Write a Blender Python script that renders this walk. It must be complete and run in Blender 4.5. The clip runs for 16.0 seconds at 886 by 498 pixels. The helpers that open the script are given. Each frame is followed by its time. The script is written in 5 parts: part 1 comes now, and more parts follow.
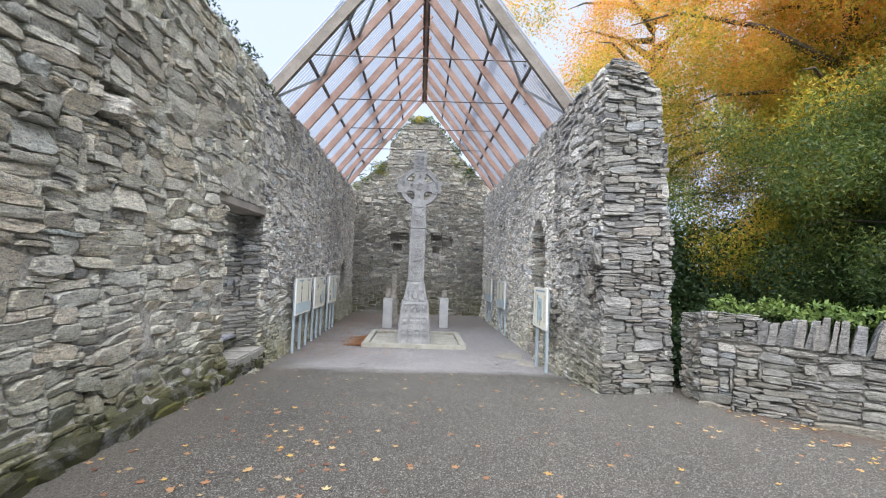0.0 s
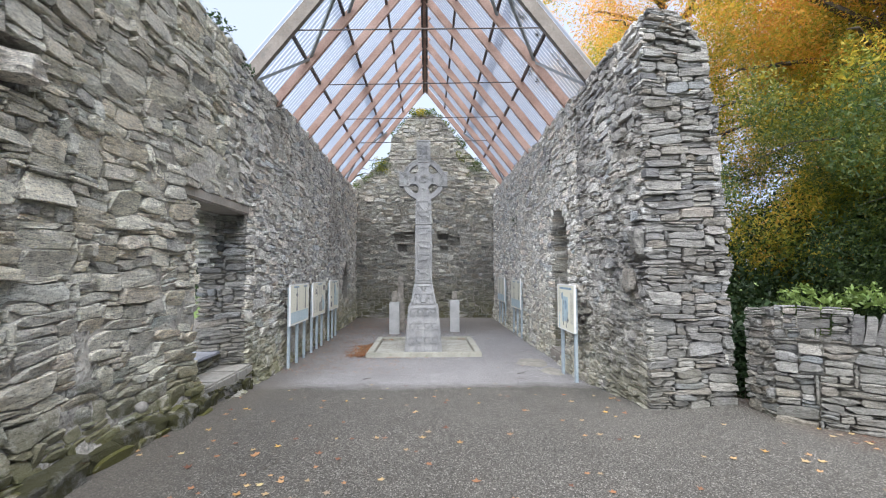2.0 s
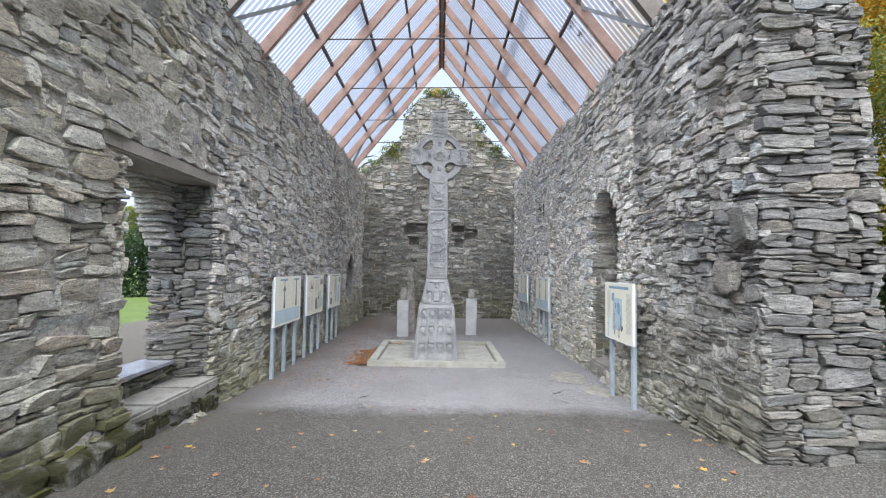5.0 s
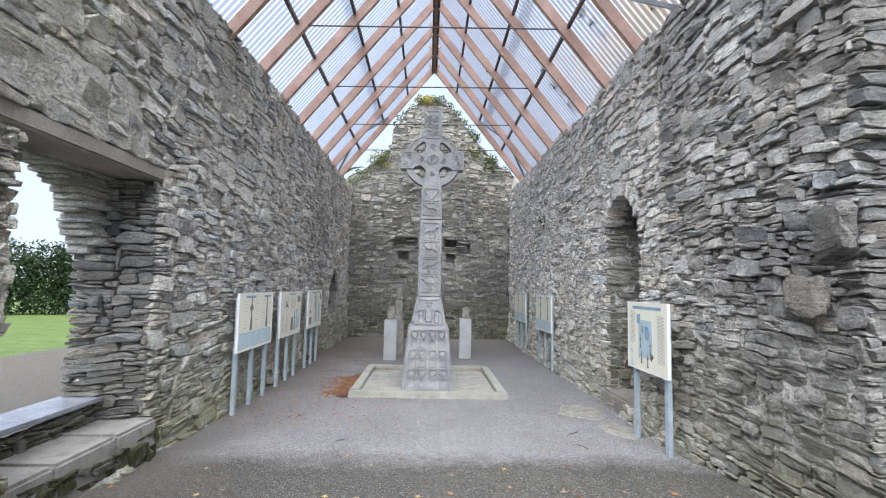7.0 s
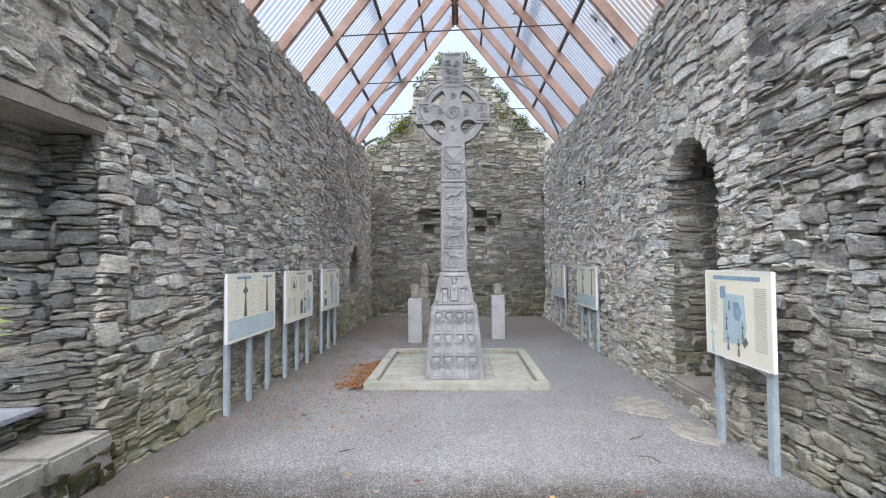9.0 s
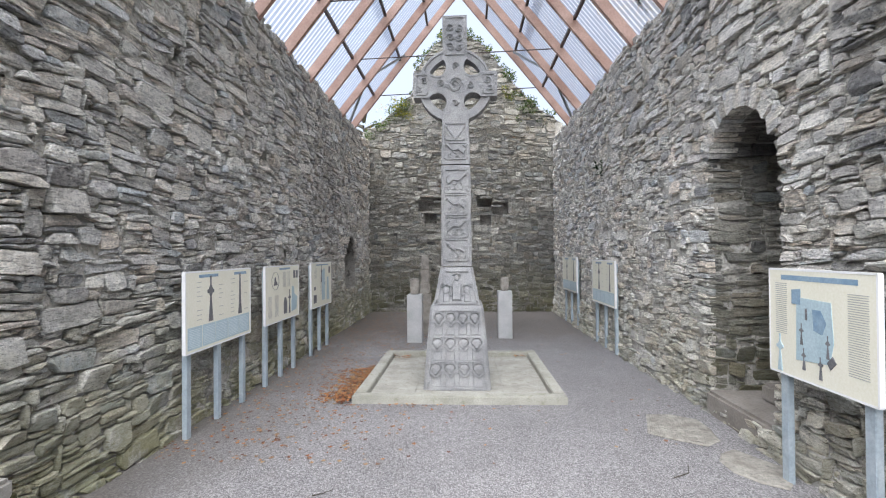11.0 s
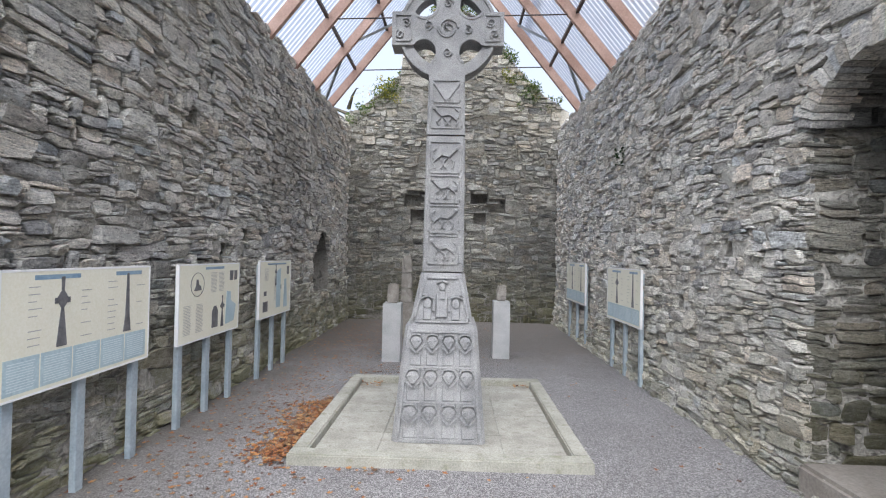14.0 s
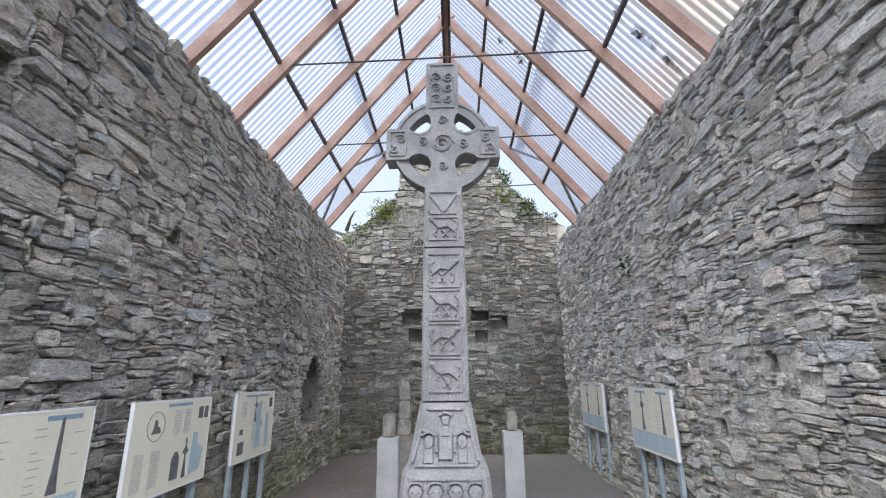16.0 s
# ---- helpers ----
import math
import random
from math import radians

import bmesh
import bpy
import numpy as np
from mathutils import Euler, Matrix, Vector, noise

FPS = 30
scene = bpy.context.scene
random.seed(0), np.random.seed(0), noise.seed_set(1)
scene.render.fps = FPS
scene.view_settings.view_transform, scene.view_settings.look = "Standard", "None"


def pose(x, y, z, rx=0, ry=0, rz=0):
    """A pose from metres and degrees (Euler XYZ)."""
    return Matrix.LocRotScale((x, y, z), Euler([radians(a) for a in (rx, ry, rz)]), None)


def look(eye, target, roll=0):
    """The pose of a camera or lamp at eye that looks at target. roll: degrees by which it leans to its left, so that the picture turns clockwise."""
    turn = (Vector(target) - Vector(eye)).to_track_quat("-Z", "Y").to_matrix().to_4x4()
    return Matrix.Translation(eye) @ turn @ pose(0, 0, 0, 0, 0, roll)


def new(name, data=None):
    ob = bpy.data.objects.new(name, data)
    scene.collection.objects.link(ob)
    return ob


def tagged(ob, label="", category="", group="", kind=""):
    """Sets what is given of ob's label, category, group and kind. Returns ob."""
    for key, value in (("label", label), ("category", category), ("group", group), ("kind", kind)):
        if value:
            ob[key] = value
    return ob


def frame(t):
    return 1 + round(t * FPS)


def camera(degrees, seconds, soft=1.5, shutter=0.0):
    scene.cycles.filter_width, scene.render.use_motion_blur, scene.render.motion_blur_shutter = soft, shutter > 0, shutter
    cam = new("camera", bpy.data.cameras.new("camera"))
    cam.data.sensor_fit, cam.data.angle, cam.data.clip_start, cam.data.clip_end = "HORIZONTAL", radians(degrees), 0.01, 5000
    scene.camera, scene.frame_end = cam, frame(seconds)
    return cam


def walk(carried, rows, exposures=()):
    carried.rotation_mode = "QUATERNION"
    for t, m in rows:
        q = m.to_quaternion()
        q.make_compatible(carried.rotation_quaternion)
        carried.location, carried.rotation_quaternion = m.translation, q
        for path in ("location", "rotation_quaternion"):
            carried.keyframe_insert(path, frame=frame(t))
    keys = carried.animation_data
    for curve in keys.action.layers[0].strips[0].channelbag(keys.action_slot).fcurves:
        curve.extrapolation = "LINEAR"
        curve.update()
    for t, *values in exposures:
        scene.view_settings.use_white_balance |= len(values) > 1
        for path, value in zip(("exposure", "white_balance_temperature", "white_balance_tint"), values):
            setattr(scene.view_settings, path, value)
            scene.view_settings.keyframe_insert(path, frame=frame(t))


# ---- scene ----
cam = camera(87.9, 16.0, 1.1)
PATH = [
    (0, (0.381, 0.144, 1.856), (0.477, 2.14, 1.948), 2.1),
    (0.5, (0.287, 0.356, 1.839), (0.503, 2.334, 2.041), 1.7),
    (1, (0.237, 0.585, 1.834), (0.493, 2.56, 2.019), 0.1),
    (1.5, (0.322, 0.889, 1.817), (0.504, 2.877, 1.946), -0.3),
    (2, (0.376, 1.201, 1.816), (0.444, 3.197, 1.913), -0.1),
    (2.5, (0.318, 1.501, 1.799), (0.407, 3.497, 1.891), 0.6),
    (3, (0.267, 1.741, 1.787), (0.425, 3.733, 1.864), 0.7),
    (3.5, (0.295, 2.004, 1.771), (0.41, 3.999, 1.852), 0.3),
    (3.9, (0.289, 2.212, 1.771), (0.35, 4.209, 1.868), -0.5),
    (4, (0.302, 2.289, 1.763), (0.329, 4.287, 1.858), 0.1),
    (4.2, (0.307, 2.406, 1.755), (0.332, 4.404, 1.841), 0.3),
    (6.3, (0.355, 3.546, 1.695), (0.36, 5.543, 1.811), 2.4),
    (6.5, (0.32, 3.65, 1.706), (0.35, 5.645, 1.849), 2.3),
    (7, (0.254, 3.822, 1.712), (0.317, 5.814, 1.876), 1.3),
    (7.5, (0.3, 4.034, 1.687), (0.32, 6.03, 1.81), 0.7),
    (8, (0.396, 4.349, 1.702), (0.383, 6.347, 1.792), 0.1),
    (8.5, (0.394, 4.61, 1.683), (0.352, 6.608, 1.751), -0.3),
    (8.7, (0.376, 4.75, 1.673), (0.316, 6.749, 1.737), -0.3),
    (10.8, (0.427, 5.702, 1.693), (0.328, 7.699, 1.721), -0.7),
    (11, (0.387, 5.793, 1.72), (0.295, 7.791, 1.738), -0.5),
    (11.5, (0.356, 6.03, 1.717), (0.296, 8.029, 1.688), 0.1),
    (12, (0.392, 6.32, 1.707), (0.351, 8.318, 1.635), 0.8),
    (12.5, (0.42, 6.593, 1.713), (0.387, 8.59, 1.606), 1.2),
    (13, (0.383, 6.856, 1.691), (0.349, 8.851, 1.554), 1.2),
    (13.5, (0.353, 7.117, 1.682), (0.331, 9.114, 1.568), 0.9),
    (14, (0.403, 7.36, 1.706), (0.35, 9.359, 1.733), 1.2),
    (14.5, (0.409, 7.554, 1.71), (0.348, 9.546, 1.884), 0.8),
    (15, (0.35, 7.719, 1.734), (0.294, 9.684, 2.104), -0.2),
    (15.5, (0.347, 7.805, 1.745), (0.297, 9.752, 2.202), -0.5),
    (16, (0.38, 7.818, 1.748), (0.332, 9.745, 2.281), -0.6),
]
walk(cam, [(t, look(eye, target, roll)) for t, eye, target, roll in PATH],
     exposures=((0, 1.3, 6260, 10), (7, 1.34, 6130, 10), (11.5, 1.37, 6320, 11), (14, 1.37, 6320, 11), (16, 1.3, 6130, 11)))

# ---- light ----
world = bpy.data.worlds.new("world")
scene.world = world
world.use_nodes = True
wt = world.node_tree
sky = wt.nodes.new("ShaderNodeTexSky")
sky.sky_type = "NISHITA"
sky.sun_disc = False
sky.sun_elevation = radians(57)
sky.sun_rotation = radians(190)
cloud = wt.nodes.new("ShaderNodeMixRGB")
cloud.inputs[0].default_value = 0.88
cloud.inputs[2].default_value = (3.7, 4.1, 4.95, 1)
wt.links.new(sky.outputs[0], cloud.inputs[1])
wt.links.new(cloud.outputs[0], wt.nodes["Background"].inputs[0])
wt.nodes["Background"].inputs[1].default_value = 0.1
sun = new("sun", bpy.data.lights.new("sun", "SUN"))
sun.data.energy, sun.data.angle, sun.data.color = 3.9, radians(80), (1.0, 0.985, 0.965)
SUN_AZ, SUN_EL = radians(190), radians(57)
sun.matrix_world = look((math.sin(SUN_AZ) * math.cos(SUN_EL) * 50, math.cos(SUN_AZ) * math.cos(SUN_EL) * 50, math.sin(SUN_EL) * 50), (0, 0, 0))

# ---- materials ----


def ramp(nt, fac, stops):
    r = nt.nodes.new("ShaderNodeValToRGB")
    while len(r.color_ramp.elements) < len(stops):
        r.color_ramp.elements.new(0.5)
    for e, (p, c) in zip(r.color_ramp.elements, stops):
        e.position, e.color = p, (*c, 1)
    nt.links.new(fac, r.inputs[0])
    return r.outputs[0]


def tex(nt, vec, scale, detail=4, rough=0.6, kind="NOISE"):
    n = nt.nodes.new("ShaderNodeTexNoise" if kind == "NOISE" else "ShaderNodeTexVoronoi")
    n.inputs["Scale"].default_value = scale
    if kind == "NOISE":
        n.inputs["Detail"].default_value = detail
        n.inputs["Roughness"].default_value = rough
    nt.links.new(vec, n.inputs["Vector"])
    return n.outputs[0]


def mix(nt, fac, a, b, mode="MIX"):
    m = nt.nodes.new("ShaderNodeMixRGB")
    m.blend_type = mode
    for i, v in enumerate((fac, a, b)):
        if isinstance(v, (int, float)):
            m.inputs[i].default_value = v if i == 0 else (v, v, v, 1)
        elif isinstance(v, tuple):
            m.inputs[i].default_value = (*v, 1)
        else:
            nt.links.new(v, m.inputs[i])
    return m.outputs[0]


def maths(nt, op, a, b=0.0, clamp=False):
    m = nt.nodes.new("ShaderNodeMath")
    m.operation, m.use_clamp = op, clamp
    for i, v in enumerate((a, b)):
        if isinstance(v, (int, float)):
            m.inputs[i].default_value = v
        else:
            nt.links.new(v, m.inputs[i])
    return m.outputs[0]


def base_mat(name, rough=0.85, metal=0.0):
    m = bpy.data.materials.new(name)
    m.use_nodes = True
    nt = m.node_tree
    b = nt.nodes["Principled BSDF"]
    b.inputs["Roughness"].default_value = rough
    b.inputs["Metallic"].default_value = metal
    pos = nt.nodes.new("ShaderNodeNewGeometry")
    return m, nt, b, pos


def bump(nt, b, height, dist=0.01, strength=1.0):
    n = nt.nodes.new("ShaderNodeBump")
    n.inputs["Distance"].default_value = dist
    n.inputs["Strength"].default_value = strength
    nt.links.new(height, n.inputs["Height"])
    nt.links.new(n.outputs[0], b.inputs["Normal"])


def two_tone(name, c1, c2, scale=4.0, rough=0.85, metal=0.0, grain=60.0, bump_d=0.004, c3=None, speck=0.35):
    """A plain surface: two tones in large patches, fine grain, light relief."""
    m, nt, b, pos = base_mat(name, rough, metal)
    big = tex(nt, pos.outputs["Position"], scale, 5)
    fine = tex(nt, pos.outputs["Position"], grain, 4)
    col = ramp(nt, big, [(0.35, c1), (0.65, c2)])
    if c3:
        col = mix(nt, ramp(nt, tex(nt, pos.outputs["Position"], scale * 3.3, 4), [(0.55, (0, 0, 0)), (0.7, (1, 1, 1))]), col, c3)
    col = mix(nt, speck, col, ramp(nt, fine, [(0.3, (0.35, 0.35, 0.35)), (0.7, (0.75, 0.75, 0.75))]), "OVERLAY")
    nt.links.new(col, b.inputs["Base Color"])
    bump(nt, b, fine, bump_d)
    return m


def stone_mat(name, tones, stain=0.5, moss=0.0, lichen=0.45, gain=1.0, lime=0.45, reach=0.6, dark_from=0.5):
    """Rubble stone: a tone of its own for each stone, with layered grain, dark weathering, lichen and moss low down."""
    m, nt, b, pos = base_mat(name, 0.8)
    P = pos.outputs["Position"]
    info = nt.nodes.new("ShaderNodeObjectInfo")
    rnd = maths(nt, "FRACT", maths(nt, "ADD", pos.outputs["Random Per Island"], info.outputs["Random"]))
    col = ramp(nt, rnd, [((i + 0.5) / len(tones), c) for i, c in enumerate(tones)])
    st = nt.nodes.new("ShaderNodeMapping")
    st.inputs["Scale"].default_value = (1, 1, 5)
    nt.links.new(P, st.inputs["Vector"])
    layer = tex(nt, st.outputs[0], 9, 7, 0.75)
    fine = tex(nt, P, 55, 6, 0.85)
    col = mix(nt, 0.9, col, ramp(nt, layer, [(0.3, (0.2, 0.2, 0.21)), (0.5, (0.5, 0.5, 0.5)), (0.7, (0.8, 0.79, 0.77))]), "OVERLAY")
    col = mix(nt, 0.68, col, ramp(nt, fine, [(0.35, (0.2, 0.2, 0.2)), (0.65, (0.82, 0.82, 0.82))]), "OVERLAY")
    big = tex(nt, P, 0.55, 6, 0.65)
    col = mix(nt, maths(nt, "MULTIPLY", ramp(nt, big, [(dark_from, (0, 0, 0)), (dark_from + 0.16, (1, 1, 1))]), stain), col, (0.085, 0.085, 0.092))
    warm = tex(nt, P, 1.1, 5, 0.7)
    col = mix(nt, maths(nt, "MULTIPLY", ramp(nt, warm, [(0.48, (0, 0, 0)), (0.66, (1, 1, 1))]), 0.35), col, (0.33, 0.295, 0.24))
    smear = tex(nt, P, 4.5, 9, 0.8)
    col = mix(nt, maths(nt, "MULTIPLY", ramp(nt, smear, [(0.52, (0, 0, 0)), (0.57, (1, 1, 1))]), lime), col, (0.5, 0.485, 0.455))
    crack = tex(nt, st.outputs[0], 15, 7, 0.8)
    col = mix(nt, maths(nt, "MULTIPLY", ramp(nt, crack, [(0.4, (1, 1, 1)), (0.45, (0, 0, 0))]), 0.85), col, (0.06, 0.058, 0.055))
    spots = tex(nt, P, 22, 8, 0.85)
    col = mix(nt, maths(nt, "MULTIPLY", ramp(nt, spots, [(0.57, (0, 0, 0)), (0.62, (1, 1, 1))]), lichen), col, (0.62, 0.61, 0.58))
    if moss:
        sep = nt.nodes.new("ShaderNodeSeparateXYZ")
        nt.links.new(P, sep.inputs[0])
        low = maths(nt, "SUBTRACT", 1.0 + 0.3 * (reach > 1), maths(nt, "MULTIPLY", sep.outputs["Z"], reach), True)
        f = maths(nt, "MULTIPLY", maths(nt, "MULTIPLY", low, ramp(nt, tex(nt, P, 2.3, 6, 0.7), [(0.33, (0, 0, 0)), (0.5, (1, 1, 1))])), moss * 1.15, True)
        col = mix(nt, f, col, (0.06, 0.058, 0.012) if reach > 1 else (0.13, 0.125, 0.045))
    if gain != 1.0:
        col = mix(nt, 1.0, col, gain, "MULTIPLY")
    nt.links.new(col, b.inputs["Base Color"])
    bump(nt, b, maths(nt, "ADD", maths(nt, "ADD", layer, maths(nt, "MULTIPLY", crack, 0.8)), maths(nt, "MULTIPLY", fine, 0.4)), 0.035)
    return m


TONES = [(0.16, 0.16, 0.165), (0.50, 0.485, 0.455), (0.25, 0.235, 0.21), (0.31, 0.305, 0.29), (0.38, 0.37, 0.35), (0.32, 0.32, 0.325), (0.45, 0.43, 0.40), (0.35, 0.315, 0.27), (0.27, 0.29, 0.305),
         (0.41, 0.395, 0.37), (0.22, 0.215, 0.215), (0.46, 0.45, 0.425), (0.36, 0.34, 0.305), (0.39, 0.345, 0.30), (0.34, 0.325, 0.315)]
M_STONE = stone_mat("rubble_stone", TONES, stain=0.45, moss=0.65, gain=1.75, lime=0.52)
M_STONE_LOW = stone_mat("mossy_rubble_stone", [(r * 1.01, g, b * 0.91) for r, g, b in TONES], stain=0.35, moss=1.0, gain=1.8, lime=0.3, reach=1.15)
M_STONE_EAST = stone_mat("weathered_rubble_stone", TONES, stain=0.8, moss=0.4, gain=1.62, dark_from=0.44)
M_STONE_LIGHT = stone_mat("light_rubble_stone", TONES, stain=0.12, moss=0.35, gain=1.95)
M_MORTAR_PALE = two_tone("pale_lime_mortar", (0.36, 0.345, 0.32), (0.58, 0.56, 0.52), 2.0, 0.95, grain=28, bump_d=0.05, c3=(0.22, 0.21, 0.195), speck=0.8)
# the gable's own stone; on the recess cheeks it stands in for shade
M_STONE_DARK = stone_mat("gable_and_recess_shade_stone", [(r, g, b * 0.93) for r, g, b in TONES], stain=0.55, moss=0.7, gain=0.92, lime=0.3)
# the same rubble at a lower gain; carries painted shade in the openings
M_STONE_DIM = stone_mat("dimmed_rubble", TONES, stain=0.35, moss=0.25, lichen=0.4, gain=0.86, lime=0.2)
M_BOULDER = stone_mat("mossy_boulder", TONES[:3] + TONES[4:6], stain=0.3, moss=1.0, gain=0.75, reach=1.15)
M_COPING = stone_mat("weathered_coping", TONES, stain=0.7, moss=0.0, lichen=0.5, gain=0.6, lime=0.25)
M_MORTAR = two_tone("mortar", (0.24, 0.225, 0.20), (0.46, 0.44, 0.40), 2.0, 0.95, grain=28, bump_d=0.05, c3=(0.13, 0.125, 0.115), speck=0.8)
M_GRANITE = two_tone("carved_granite", (0.22, 0.222, 0.228), (0.355, 0.352, 0.352), 2.6, 0.8, grain=95, bump_d=0.014, c3=(0.27, 0.265, 0.26), speck=0.75)
M_CONCRETE = two_tone("kerb_concrete", (0.28, 0.275, 0.235), (0.38, 0.37, 0.325), 3.0, 0.85, grain=70, bump_d=0.004, c3=(0.24, 0.24, 0.18), speck=0.6)
M_SLAB = two_tone("pale_slab", (0.27, 0.26, 0.225), (0.38, 0.37, 0.33), 4.0, 0.8, grain=60, bump_d=0.003, c3=(0.24, 0.225, 0.19), speck=0.6)
M_PEDESTAL = two_tone("pedestal_concrete", (0.38, 0.39, 0.39), (0.50, 0.50, 0.50), 3.0, 0.8, grain=80, bump_d=0.002)
M_FRAGMENT = two_tone("old_granite", (0.22, 0.20, 0.18), (0.38, 0.35, 0.31), 7.0, 0.85, grain=60, bump_d=0.01)
M_RENDER = two_tone("old_lime_plaster", (0.22, 0.205, 0.18), (0.36, 0.34, 0.30), 9.0, 0.9, grain=30, bump_d=0.03, c3=(0.18, 0.17, 0.15))
M_LINTEL = two_tone("cast_lintel", (0.19, 0.17, 0.15), (0.28, 0.255, 0.23), 2.5, 0.85, grain=40, bump_d=0.006)
M_STEP = two_tone("worn_step", (0.17, 0.16, 0.145), (0.28, 0.27, 0.245), 2.5, 0.6, grain=50, bump_d=0.006, c3=(0.13, 0.125, 0.11), speck=0.6)
M_SILL = two_tone("wet_slate_sill", (0.16, 0.165, 0.19), (0.27, 0.28, 0.32), 2.5, 0.2, grain=40, bump_d=0.002)
M_TIMBER = two_tone("roof_timber", (0.30, 0.185, 0.145), (0.46, 0.31, 0.255), 1.5, 0.75, grain=30, bump_d=0.002)
M_TIMBER_GREY = two_tone("weathered_timber", (0.13, 0.11, 0.095), (0.21, 0.185, 0.165), 2.5, 0.85, grain=30, bump_d=0.003, c3=(0.14, 0.13, 0.12))
M_STEEL_DARK = two_tone("dark_steel", (0.05, 0.042, 0.042), (0.10, 0.078, 0.07), 3.0, 0.5, 0.3, bump_d=0.0005)
M_STEEL_GREY = two_tone("grey_brace", (0.18, 0.19, 0.2), (0.26, 0.27, 0.28), 3.0, 0.55, 0.2, bump_d=0.0005)
M_GALV = two_tone("galvanised_steel", (0.36, 0.43, 0.49), (0.48, 0.55, 0.60), 6.0, 0.45, 0.35, grain=50, bump_d=0.0006)
M_PANEL = two_tone("cream_panel", (0.72, 0.70, 0.58), (0.76, 0.74, 0.63), 1.5, 0.4, bump_d=0.0002)
M_WHITE = two_tone("white_panel_edge", (0.74, 0.75, 0.76), (0.8, 0.8, 0.8), 2.0, 0.4, bump_d=0.0002)
M_BLUE = two_tone("pale_blue_print", (0.36, 0.47, 0.53), (0.42, 0.53, 0.58), 5.0, 0.4, bump_d=0.0002)
M_BLUE_DARK = two_tone("blue_print", (0.17, 0.27, 0.38), (0.26, 0.36, 0.45), 9.0, 0.4, bump_d=0.0002)
M_INK = two_tone("grey_print", (0.09, 0.09, 0.10), (0.18, 0.18, 0.19), 12.0, 0.4, bump_d=0.0002)
M_TEXT = two_tone("text_print", (0.36, 0.36, 0.35), (0.42, 0.42, 0.40), 12.0, 0.4, bump_d=0.0002)
M_TEXT_PALE = two_tone("pale_text_print", (0.58, 0.66, 0.69), (0.62, 0.69, 0.72), 12.0, 0.4, bump_d=0.0002)
M_BARK = two_tone("bark", (0.05, 0.045, 0.035), (0.11, 0.095, 0.075), 5.0, 0.9, grain=25, bump_d=0.02)


def leaf_mat(name, tones, trans=0.35, clump=0.5, climb=0.0):
    """Leaves in the tones, in clumps; climb: how far the last tones gather in the upper crown."""
    m, nt, b, pos = base_mat(name, 0.6)
    P = pos.outputs["Position"]
    patch = maths(nt, "MULTIPLY", maths(nt, "SUBTRACT", tex(nt, P, 0.55, 4), 0.3), 2.4)
    r = maths(nt, "ADD", maths(nt, "MULTIPLY", pos.outputs["Random Per Island"], 1 - clump), maths(nt, "MULTIPLY", patch, clump))
    if climb:
        sep = nt.nodes.new("ShaderNodeSeparateXYZ")
        nt.links.new(P, sep.inputs[0])
        up = maths(nt, "MULTIPLY", maths(nt, "SUBTRACT", sep.outputs["Z"], 5.0), 0.14)
        r = maths(nt, "ADD", r, maths(nt, "MULTIPLY", up, climb))
    col = ramp(nt, r, [((i + 0.5) / len(tones), c) for i, c in enumerate(tones)])
    nt.links.new(col, b.inputs["Base Color"])
    t = nt.nodes.new("ShaderNodeBsdfTranslucent")
    nt.links.new(col, t.inputs[0])
    mx = nt.nodes.new("ShaderNodeMixShader")
    mx.inputs[0].default_value = trans
    nt.links.new(b.outputs[0], mx.inputs[1])
    nt.links.new(t.outputs[0], mx.inputs[2])
    nt.links.new(mx.outputs[0], nt.nodes["Material Output"].inputs[0])
    return m


M_LEAF_AUTUMN = leaf_mat("autumn_leaves", [(0.05, 0.09, 0.02), (0.11, 0.17, 0.03), (0.22, 0.26, 0.04), (0.40, 0.38, 0.05), (0.68, 0.48, 0.06), (0.78, 0.42, 0.08), (0.7, 0.32, 0.09)], 0.6, 0.55, 0.3)
M_LEAF_ORANGE = leaf_mat("orange_leaves", [(0.10, 0.15, 0.03), (0.3, 0.3, 0.05), (0.6, 0.45, 0.06), (0.8, 0.45, 0.08), (0.72, 0.32, 0.1)], 0.55, 0.6, 0.1)
M_LEAF_MIXED = leaf_mat("turning_leaves", [(0.025, 0.05, 0.015), (0.05, 0.09, 0.02), (0.10, 0.14, 0.03), (0.22, 0.23, 0.04), (0.5, 0.40, 0.05)], 0.5, 0.6, 0.6)
M_LEAF_GREEN = leaf_mat("green_leaves", [(0.02, 0.045, 0.012), (0.035, 0.07, 0.016), (0.06, 0.10, 0.02), (0.10, 0.14, 0.025), (0.17, 0.18, 0.03)])
M_LEAF_DARK = leaf_mat("dark_leaves", [(0.012, 0.03, 0.01), (0.02, 0.045, 0.014), (0.03, 0.06, 0.018), (0.045, 0.075, 0.02)])
M_LEAF_LIGHT = leaf_mat("wall_top_leaves", [(0.06, 0.11, 0.025), (0.11, 0.18, 0.04), (0.17, 0.24, 0.06), (0.09, 0.14, 0.03)])
M_LEAF_FALLEN = leaf_mat("fallen_leaves", [(0.14, 0.06, 0.035), (0.32, 0.15, 0.07), (0.42, 0.25, 0.12), (0.5, 0.40, 0.2), (0.22, 0.11, 0.07), (0.55, 0.34, 0.08), (0.26, 0.2, 0.14)], 0.1, 0.0)
M_LEAF_RED = leaf_mat("drifted_leaves", [(0.12, 0.05, 0.03), (0.34, 0.13, 0.05), (0.45, 0.22, 0.08), (0.22, 0.09, 0.045), (0.42, 0.27, 0.13), (0.18, 0.1, 0.06)], 0.1, 0.0)


